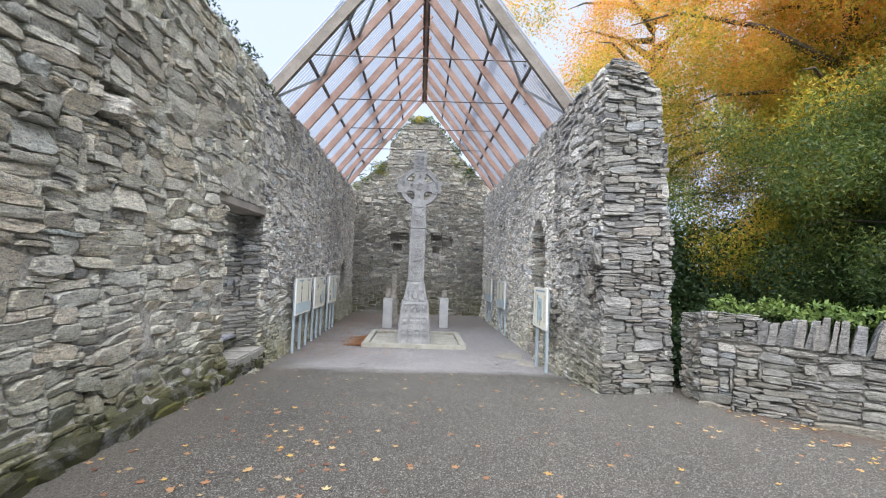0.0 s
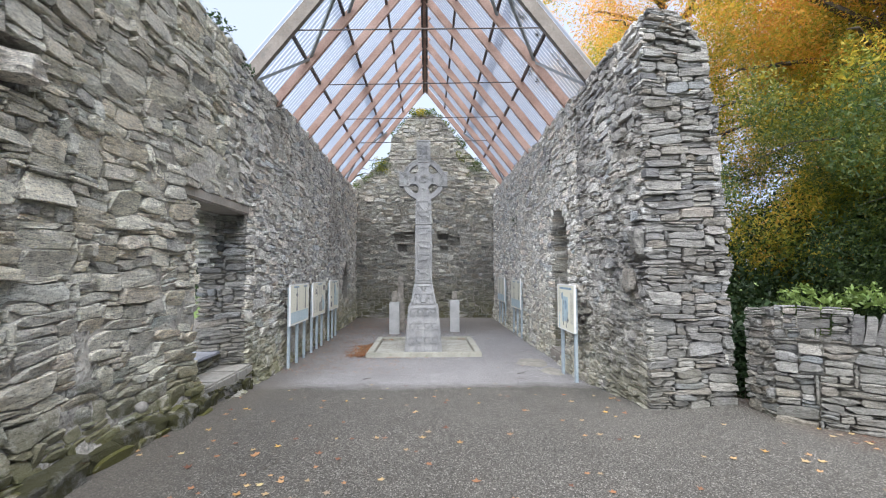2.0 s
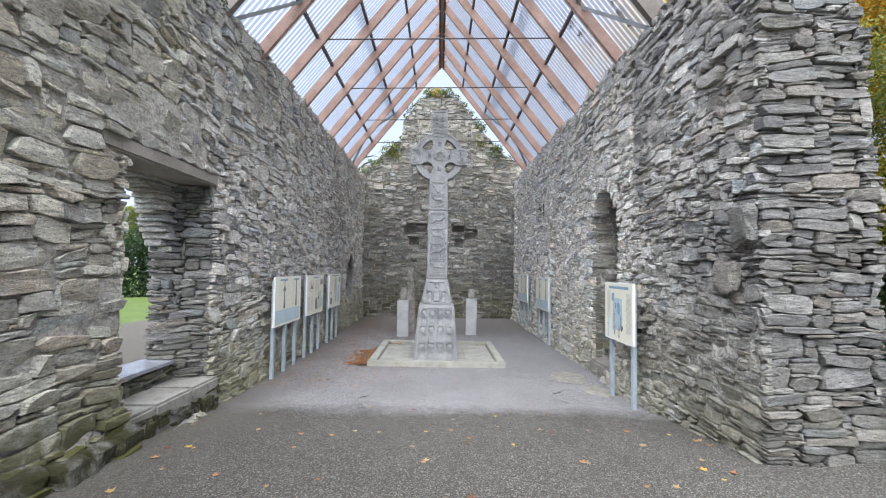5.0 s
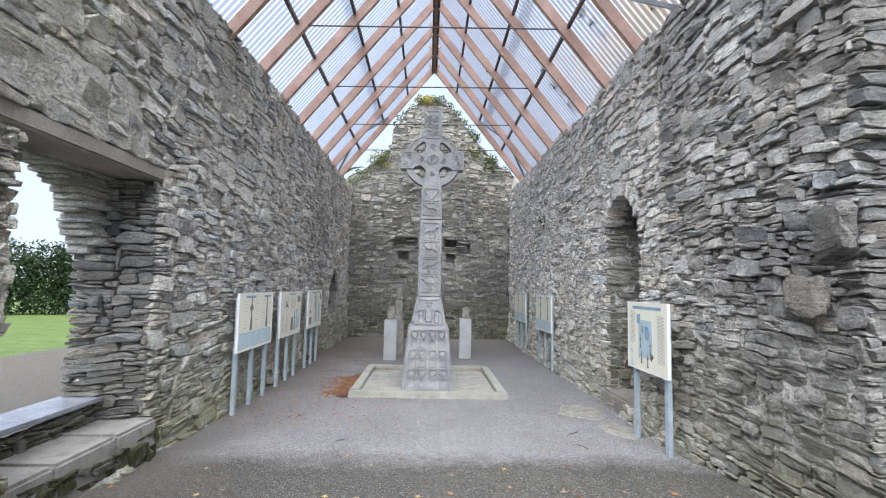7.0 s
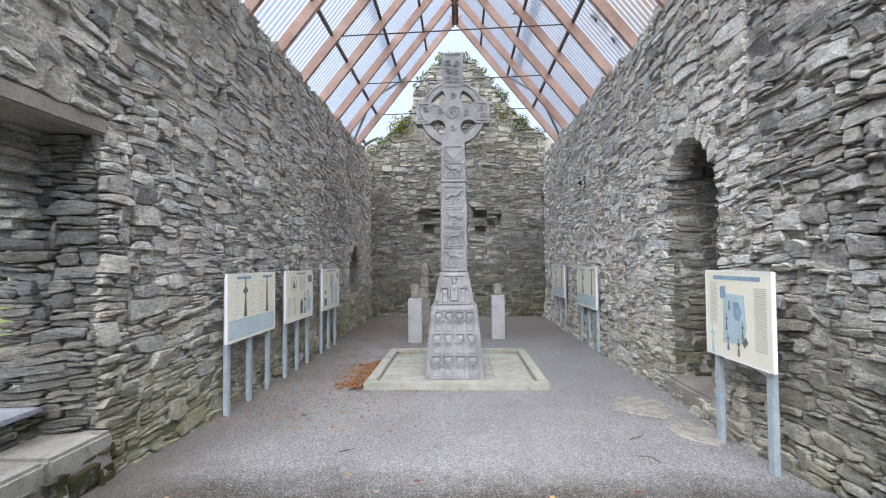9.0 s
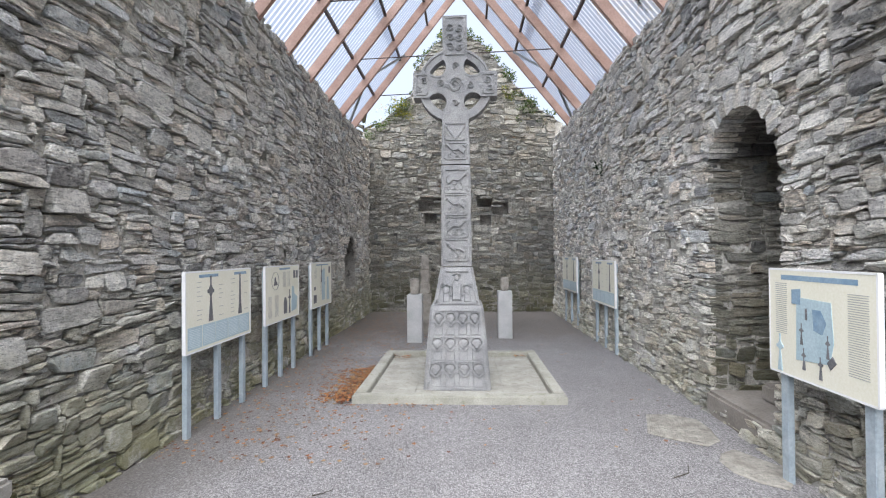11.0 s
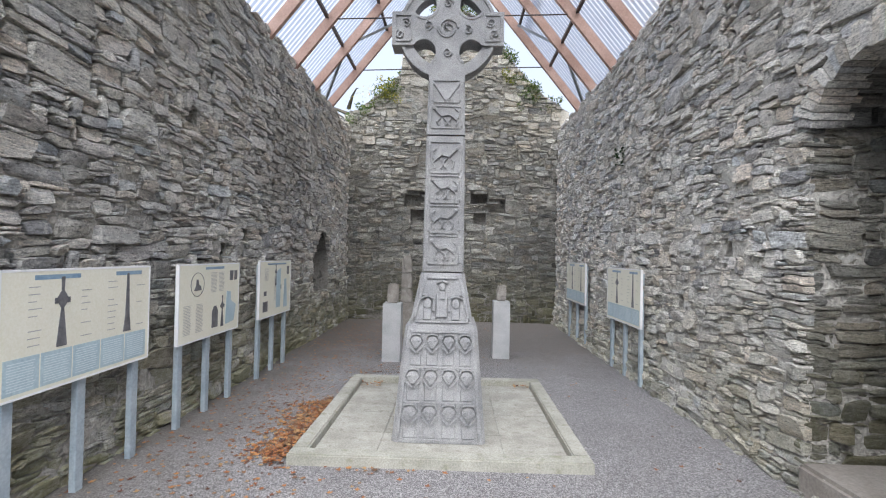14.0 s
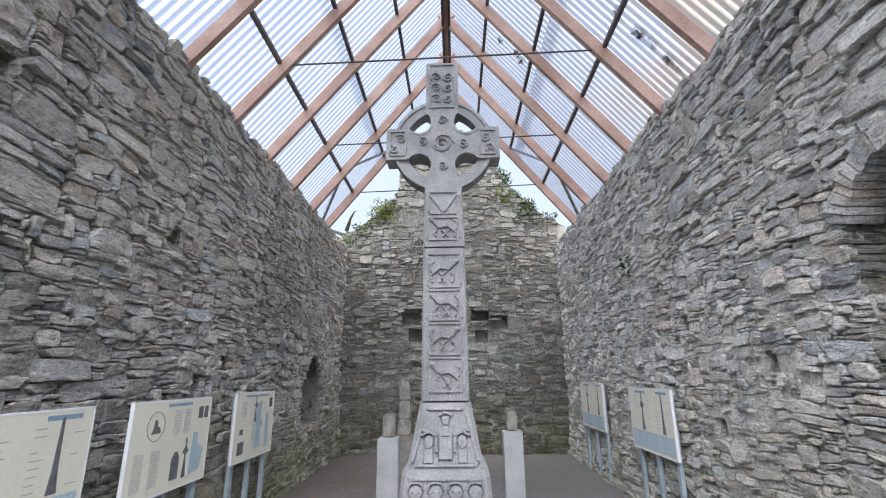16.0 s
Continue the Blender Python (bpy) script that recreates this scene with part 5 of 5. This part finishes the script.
# ---- loose stones at the foot of the left wall ----
def boulder(name, label, at, size, seed, mat, cat="boulder", parent=None):
    r = random.Random(seed)
    bm = bmesh.new()
    bmesh.ops.create_cube(bm, size=2.0)
    bmesh.ops.bevel(bm, geom=bm.edges[:], offset=0.3, segments=1, affect="EDGES")
    bmesh.ops.subdivide_edges(bm, edges=bm.edges[:], cuts=2, use_grid_fill=True)
    off = Vector((r.uniform(0, 99), r.uniform(0, 99), 0))
    for v in bm.verts:
        c = v.co * (1 + 0.28 * noise.noise(v.co * 0.9 + off) + 0.12 * noise.noise(v.co * 3 + off))
        v.co = Vector((c.x * size[0], c.y * size[1], c.z * size[2])) * 0.85
    ob = part(name, bm, mat)
    ob.matrix_basis = pose(*at, r.uniform(-8, 8), r.uniform(-8, 8), r.uniform(-15, 15))
    return tagged(ob, label, cat, "mossy foot stones" if cat == "boulder" else "")


brg = random.Random(21)
y = 2.6
while y < 6.7:
    s = brg.uniform(0.16, 0.3)
    boulder("foot_stone", "mossy grey footing stone at the base of the rubble wall", (LX + 0.13 + brg.uniform(-0.03, 0.05), y, ground_z(-2.2, y) + 0.04), (0.16, s, brg.uniform(0.09, 0.17)), int(y * 100), M_BOULDER)
    y += s * 1.5
boulder("corbel_stone", "round pale stone set in a socket of the rubble wall", (LX + 0.04, 4.33, 3.2), (0.16, 0.14, 0.11), 5, M_STONE, "corbel")
bm = bmesh.new()
bmesh.ops.create_icosphere(bm, subdivisions=3, radius=1.0)
for v in bm.verts:
    v.co *= 1 + 0.12 * noise.noise(v.co * 1.5)
    v.co = Vector((LX + 0.26 + v.co.x * 0.05, 5.42 + v.co.y * 0.06, 0.62 + v.co.z * 0.05))
tagged(part("round_pebble", bm, M_STEP, smooth=True), "smooth grey round stone low in the rubble wall", "pebble")
boulder("pier_block", "large smooth grey block set in the corner of the pier", (2.97, 6.8, 2.15), (0.08, 0.2, 0.2), 12, M_STONE_DIM, "stone block")
boulder("pier_block", "large smooth grey block low in the rubble side wall", (2.97, 7.05, 1.7), (0.06, 0.24, 0.17), 13, M_STONE_DIM, "stone block")

# ---- plants ----


def leaf_cloud(name, centres, leaf, material, parent, seed, per, flat_k=1.0, label="", corners=4):
    """Many small leaves about the centres (point, radius)."""
    r = np.random.default_rng(seed)
    allv, n = [], 0
    for c, rad in centres:
        k = max(3, int(per * rad * rad))
        d = r.normal(size=(k, 3))
        d /= np.linalg.norm(d, axis=1)[:, None]
        p = np.array(c)[None] + d * (rad * (0.45 + 0.6 * r.random((k, 1)))) * np.array([1, 1, flat_k])[None]
        a = r.normal(size=(k, 3))
        a /= np.linalg.norm(a, axis=1)[:, None]
        b = np.cross(a, r.normal(size=(k, 3)))
        b /= np.linalg.norm(b, axis=1)[:, None] + 1e-9
        s = leaf * (0.6 + 0.8 * r.random((k, 1)))
        if corners == 3:
            quad = np.stack([p - a * s, p + b * s * 0.7, p + a * s], axis=1)
        else:
            quad = np.stack([p - a * s, p - b * s * 0.45, p + a * s, p + b * s * 0.45], axis=1)
        allv.append(quad.reshape(-1, 3))
        n += k
    v = np.concatenate(allv)
    me = bpy.data.meshes.new(name)
    me.vertices.add(len(v))
    me.vertices.foreach_set("co", v.ravel())
    me.loops.add(corners * n)
    me.loops.foreach_set("vertex_index", np.arange(corners * n, dtype=np.int32))
    me.polygons.add(n)
    me.polygons.foreach_set("loop_start", np.arange(0, corners * n, corners, dtype=np.int32))
    me.polygons.foreach_set("loop_total", np.full(n, corners, dtype=np.int32))
    me.update()
    me.materials.append(material)
    ob = new(name, me)
    ob.parent = parent
    return tagged(ob, label)


def limb(bm, pts, radii, n=7):
    rings = []
    for i, (p, r) in enumerate(zip(pts, radii)):
        d = (Vector(pts[min(i + 1, len(pts) - 1)]) - Vector(pts[max(i - 1, 0)])).normalized()
        s = d.cross(Vector((0.3, 0.9, 0.1))).normalized()
        u = s.cross(d)
        rings.append([bm.verts.new(Vector(p) + (s * math.cos(2 * math.pi * k / n) + u * math.sin(2 * math.pi * k / n)) * r) for k in range(n)])
    for a, b in zip(rings, rings[1:]):
        for k in range(n):
            bm.faces.new((a[k], a[(k + 1) % n], b[(k + 1) % n], b[k]))
    bm.faces.new(rings[-1])


def tree(label, at, height, spread, seed, mat, leaf=0.09, per=900, low_k=0.18, limbs=16, sparse=1.0, lean=(0, 0)):
    r = random.Random(seed)
    t = thing("tree", label, "tree", "trees beyond the walls", at)
    bm = bmesh.new()
    tr = height * 0.022
    top = Vector((lean[0], lean[1], height * 0.9))
    trunk = [top * k + Vector((r.uniform(-0.1, 0.1), r.uniform(-0.1, 0.1), 0)) for k in (0, 0.15, 0.35, 0.6, 0.85)]
    limb(bm, trunk, [tr * 1.3, tr, tr * 0.8, tr * 0.5, tr * 0.15])
    part("trunk", bm, M_BARK, t)
    cents = []
    for i in range(limbs):
        k = low_k + (0.92 - low_k) * (i + r.random()) / limbs
        a = i * 2.4 + r.uniform(-0.4, 0.4)
        reach = spread * (0.55 + 0.45 * r.random()) * math.sin(math.pi * min(1, 0.22 + 0.75 * (1 - k))) ** 0.7
        s = top * k
        d = Vector((math.cos(a), math.sin(a), 0))
        pts = [s, s + d * reach * 0.4 + Vector((0, 0, reach * 0.18)), s + d * reach * 0.8 + Vector((0, 0, reach * 0.22)), s + d * reach + Vector((0, 0, reach * 0.15))]
        bm = bmesh.new()
        limb(bm, pts, [tr * 0.45, tr * 0.25, tr * 0.12, tr * 0.04], 5)
        part("branch", bm, M_BARK, t)
        for j in range(9):
            f = 0.35 + 0.65 * r.random()
            p = s + d * reach * f + Vector((r.gauss(0, 1), r.gauss(0, 1), r.gauss(0, 0.8) + reach * 0.1)) * reach * 0.2
            cents.append((p, spread * (0.08 + 0.11 * r.random())))
    leaf_cloud("crown", cents, leaf * 0.5, mat, t, seed, per * sparse * 2.4, corners=3)
    return t


tree("tall beech with green and golden autumn leaves beyond the wall", (12.5, 12.5, 0.2), 15, 6.5, 31, M_LEAF_AUTUMN, 0.10, 700, 0.12, 30)
tree("broad old tree turning orange and yellow above the low wall", (17.0, 8.5, 0.2), 17, 7.0, 32, M_LEAF_ORANGE, 0.11, 600, 0.15, 30)
tree("dark green leafy tree hanging low behind the boundary wall", (10.5, 8.0, 0.2), 6.2, 4.4, 33, M_LEAF_MIXED, 0.085, 900, 0.12, 24)
tree("thin-leaved autumn tree rising behind the broken pier", (10.5, 20.0, 0.2), 17, 5.5, 34, M_LEAF_AUTUMN, 0.10, 420, 0.3, 24, 0.7)
tree("dark green tree in the shade of the wood", (16.0, 15.5, 0.2), 12, 6.0, 35, M_LEAF_MIXED, 0.12, 500, 0.08, 26)
tree("orange-leaved autumn tree at the edge of the wood", (15.0, 3.0, 0.2), 13, 5.0, 36, M_LEAF_ORANGE, 0.1, 600, 0.08, 24)
tree("dark leafy tree close behind the low boundary wall", (13.5, 6.0, 0.2), 7, 4.0, 37, M_LEAF_DARK, 0.09, 900, 0.05, 22)
tree("small leafy tree standing over the clipped hedge", (-21.0, 36.0, 0.3), 6.3, 2.6, 38, M_LEAF_MIXED, 0.17, 260, 0.4, 18, 0.7)
tree("bare twiggy tree behind the gable wall", (-3.6, 24.0, 0.2), 8.3, 1.8, 39, M_LEAF_AUTUMN, 0.06, 120, 0.4, 24, 0.5)


def undergrowth(label, cents, mat, seed, name="shrubs", leaf=0.08, per=700):
    t = thing(name, label, "shrub")
    ob = leaf_cloud("foliage", cents, leaf, mat, t, seed, per)
    for c, rad in cents[::5]:
        bm = bmesh.new()
        limb(bm, [(c[0], c[1], 0.0), (c[0] + 0.05, c[1], c[2])], [0.03, 0.01], 5)
        part("stem", bm, M_BARK, t)
    return t


r9 = random.Random(77)
undergrowth("dense dark undergrowth behind the boundary wall", [((9.0 + i * 0.75 + r9.uniform(-1, 1), 14.5 - i * 0.85 + r9.uniform(-1.2, 1.2), r9.uniform(0.5, 3.4)), r9.uniform(0.7, 1.3)) for i in range(16) for _ in range(5)], M_LEAF_DARK, 5, leaf=0.09, per=420)
undergrowth("thick dark green clipped hedge beyond the lawn", [((-20.0 + i * 0.8 + r9.uniform(-0.2, 0.2), 19.0 + i * 0.42, 0.4 + j * 0.55 + 0.4), 0.75) for i in range(18) for j in range(4)], M_LEAF_DARK, 6, "hedge", 0.08, 1100)

undergrowth("dark shrubs filling the wood behind the broken pier", [((8.5 + i * 0.9 + r9.uniform(-0.8, 0.8), 23.5 - i * 0.5 + r9.uniform(-1.2, 1.2), r9.uniform(0.6, 4.2)), r9.uniform(0.8, 1.4)) for i in range(12) for _ in range(6)], M_LEAF_GREEN, 7, leaf=0.1, per=330)
undergrowth("dark ivy bush in the gap between pier and boundary wall", [((4.55 + r9.uniform(-0.15, 0.5), 7.1 + r9.uniform(-0.3, 0.6), r9.uniform(0.3, 1.25)), 0.28) for _ in range(12)], M_LEAF_DARK, 8, leaf=0.05, per=3500)

# green ferns and ivy on the wall tops
ferns = thing("wall_ferns", "bright green fern and ivy leaves along the boundary wall top", "fern")
cents = [(Vector(low_map(0.1 + i * 0.14, 1.5 + 0.06 * math.sin(i * 1.7), -0.38 - 0.06 * math.sin(i * 2.3))), 0.13 + 0.05 * math.sin(i * 3.1)) for i in range(40)]
leaf_cloud("foliage", cents, 0.035, M_LEAF_LIGHT, ferns, 41, 5000)
ivy = thing("gable_ivy", "green ivy and small plants growing on the broken gable", "ivy")
gp = []
for i in range(46):
    x = LX + (RX - LX) * i / 45 + r9.uniform(-0.05, 0.05)
    dens = 1.5 if (x < -1.2 or 1.7 < x < 2.8) else 0.8 if abs(x - 0.2) < 0.5 else 0.35
    gp.append(((x, BY + 0.05 + r9.uniform(-0.1, 0.2), gable_z(x) + 0.02 - r9.uniform(0, 0.35) * (dens > 1)), 0.1 + 0.13 * dens * r9.random()))
leaf_cloud("foliage", gp, 0.035, M_LEAF_GREEN, ivy, 42, 3800)
leaf_cloud("moss", [((-1.3 + r9.uniform(-0.35, 0.25), BY - 0.03, 6.0 + r9.uniform(-0.35, 0.3)), 0.13) for _ in range(12)] + [((1.9 + r9.uniform(-0.3, 0.6), BY - 0.05, 6.2 + r9.uniform(-0.6, 0.3)), 0.13) for _ in range(12)] + [((0.1 + r9.uniform(-0.3, 0.3), BY, 8.15), 0.2) for _ in range(6)], 0.03, M_LEAF_MIXED, ivy, 48, 2500)
tuft = thing("wall_top_ivy", "straggly ivy on top of the rubble side wall", "ivy")
gp = [((LX - 0.15 + r9.uniform(-0.2, 0.15), 5.2 + i * 0.11, 5.14 + r9.uniform(-0.02, 0.1)), 0.07 + 0.07 * r9.random()) for i in range(28)] + [((LX + 0.0, y, 4.95), 0.06 + 0.05 * r9.random()) for y in (8.1, 8.2, 8.35)]
leaf_cloud("foliage", gp, 0.03, M_LEAF_DARK, tuft, 43, 3500)
tuft = thing("wall_tuft", "small green plant in a joint of the rubble wall", "plant")
leaf_cloud("foliage", [((RX - 0.04, 14.6, 3.35), 0.1), ((RX - 0.03, 14.65, 3.22), 0.08)], 0.03, M_LEAF_DARK, tuft, 44, 4000)


def fallen(name, label, pts, size, mat, seed, flat_k=0.25):
    """Curled maple leaves, each a five-pointed blade."""
    r = random.Random(seed)
    verts, faces = [], []
    for x, y, z in pts:
        s = size * r.uniform(0.6, 1.25)
        a = r.uniform(0, 6.28)
        tx, ty = r.uniform(-flat_k, flat_k), r.uniform(-flat_k, flat_k)
        o = len(verts)
        verts.append((x, y, z + s * 0.15))
        for k in range(10):
            rr = s * (1.0 if k % 2 == 0 else 0.5) * (0.75 if k in (4, 6) else 1)
            dx, dy = rr * math.cos(a + k * 0.628), rr * math.sin(a + k * 0.628)
            verts.append((x + dx, y + dy, z + 0.004 + abs(dx * tx + dy * ty) + (0.2 * s * r.random() if k % 2 == 0 else 0)))
        faces += [(o, o + 1 + k, o + 1 + (k + 1) % 10) for k in range(10)]
    return tagged(mesh_ob(name, verts, faces, mat), label, "fallen leaves", kind="stuff")


rl = random.Random(100)
pts = []
while len(pts) < 760:
    x, y = rl.uniform(-2.15, 6.5), rl.uniform(-0.5, 8.6)
    near_left = math.exp(-((x + 0.9) ** 2) / 0.9 - ((y - 3.0) ** 2) / 3.5)
    if rl.random() < 0.09 + 0.9 * near_left or (x > 4.2 and rl.random() < 0.7):
        if not (x > 2.9 and y > 6.4) and (x - 4.1) + (y - 6.0) < 0:
            pts.append((x, y, ground_z(x, y)))
fallen("fallen_leaves", "scattered orange and yellow fallen leaves on the gravel", pts, 0.037, M_LEAF_FALLEN, 1)
pts = []
while len(pts) < 850:
    x, y = PX0 - abs(rl.gauss(0, 0.2)) - 0.02, rl.uniform(11.0, 12.6)
    if x > -2.1 and (y > 11.15 or rl.random() < 0.4):
        pts.append((x, y, ground_z(x, y) + max(0, 0.07 - (PX0 - x) * 0.25) * rl.random()))
pts += [(rl.uniform(-0.85, 0.2), PY0 - 0.03 - abs(rl.gauss(0, 0.05)), 0.005) for _ in range(14)] + [(rl.uniform(-0.78, -0.5), rl.uniform(13.15, 13.36), 0.04) for _ in range(26)] + [(rl.uniform(1.1, 1.38), rl.uniform(13.2, 13.37), 0.04) for _ in range(8)]
fallen("leaf_drift", "drift of rust-orange dead leaves heaped against the kerb", pts, 0.029, M_LEAF_RED, 2, 0.5)
pts = []
while len(pts) < 2000:
    x, y = rl.uniform(-2.3, 2.8), rl.uniform(9.5, 19.0)
    if rl.random() < math.exp(-((x + 1.5) ** 2) / 1.1) + 0.03 and not (PX0 < x < PX1 and PY0 < y < PY1):
        pts.append((x, y, ground_z(x, y)))
pts += [(-2.15 + rl.uniform(-0.15, 0.1), 9.75 + rl.uniform(-0.2, 0.15), 0.01) for _ in range(12)]
fallen("fallen_leaves", "brown and red leaves strewn on the pale gravel", pts, 0.023, M_LEAF_RED, 3)
rn = random.Random(55)
bm = bmesh.new()
for (x, y, a, l) in ((1.95, 9.35, 0.4, 0.3), (-0.9, 4.9, 1.1, 0.28), (2.0, 8.8, 2.0, 0.2), (-0.7, 9.0, 0.2, 0.15)):
    z = ground_z(x, y) + 0.006
    limb(bm, [(x, y, z), (x + l * 0.5 * math.cos(a), y + l * 0.5 * math.sin(a), z + 0.01), (x + l * math.cos(a + 0.4), y + l * math.sin(a + 0.4), z)], [0.005, 0.004, 0.002], 5)
tagged(part("twigs", bm, M_BARK), "thin dark twigs lying on the gravel", "twig", kind="stuff")
bm = bmesh.new()
for cx, cy, sx, sy, sd in ((2.45, 10.35, 0.36, 0.42, 1), (2.65, 9.55, 0.22, 0.34, 2)):
    rr = random.Random(sd)
    ring = [(cx + sx * math.cos(a * 0.698) * rr.uniform(0.75, 1.1), cy + sy * math.sin(a * 0.698) * rr.uniform(0.75, 1.1)) for a in range(9)]
    vv = [bm.verts.new((x, y, ground_z(x, y) + 0.004)) for x, y in ring]
    ww = [bm.verts.new((cx + (x - cx) * 0.93, cy + (y - cy) * 0.93, ground_z(x, y) + 0.016)) for x, y in ring]
    bm.faces.new(ww)
    for k in range(9):
        bm.faces.new((vv[k], vv[(k + 1) % 9], ww[(k + 1) % 9], ww[k]))
tagged(part("flat_rock", bm, M_RENDER), "flat worn stones level with the gravel", "flat stone")

# ---- debris on the roof ----
deb = thing("roof_debris", "dark moss and dead leaves caught on the roof sheets", "debris")
cl = []
rd = random.Random(61)
for y, r0, r1, k in ((9.25, 0.9, 2.7, 34), (12.55, 1.9, 2.75, 16), (14.7, 0.9, 1.5, 8), (10.4, 2.0, 2.5, 10)):
    for i in range(k):
        p = on_roof(1, r0 + (r1 - r0) * rd.random(), y + rd.uniform(-0.06, 0.06), -0.07)
        cl.append((p, rd.uniform(0.02, 0.07)))
leaf_cloud("dead_leaves", cl, 0.025, M_BARK, deb, 62, 9000)

# ---- single stones ----
for name, stones, parent, material in PIECES:
    for _, _, vs, fs in stones:
        mesh_ob(name, vs, fs, material, parent)
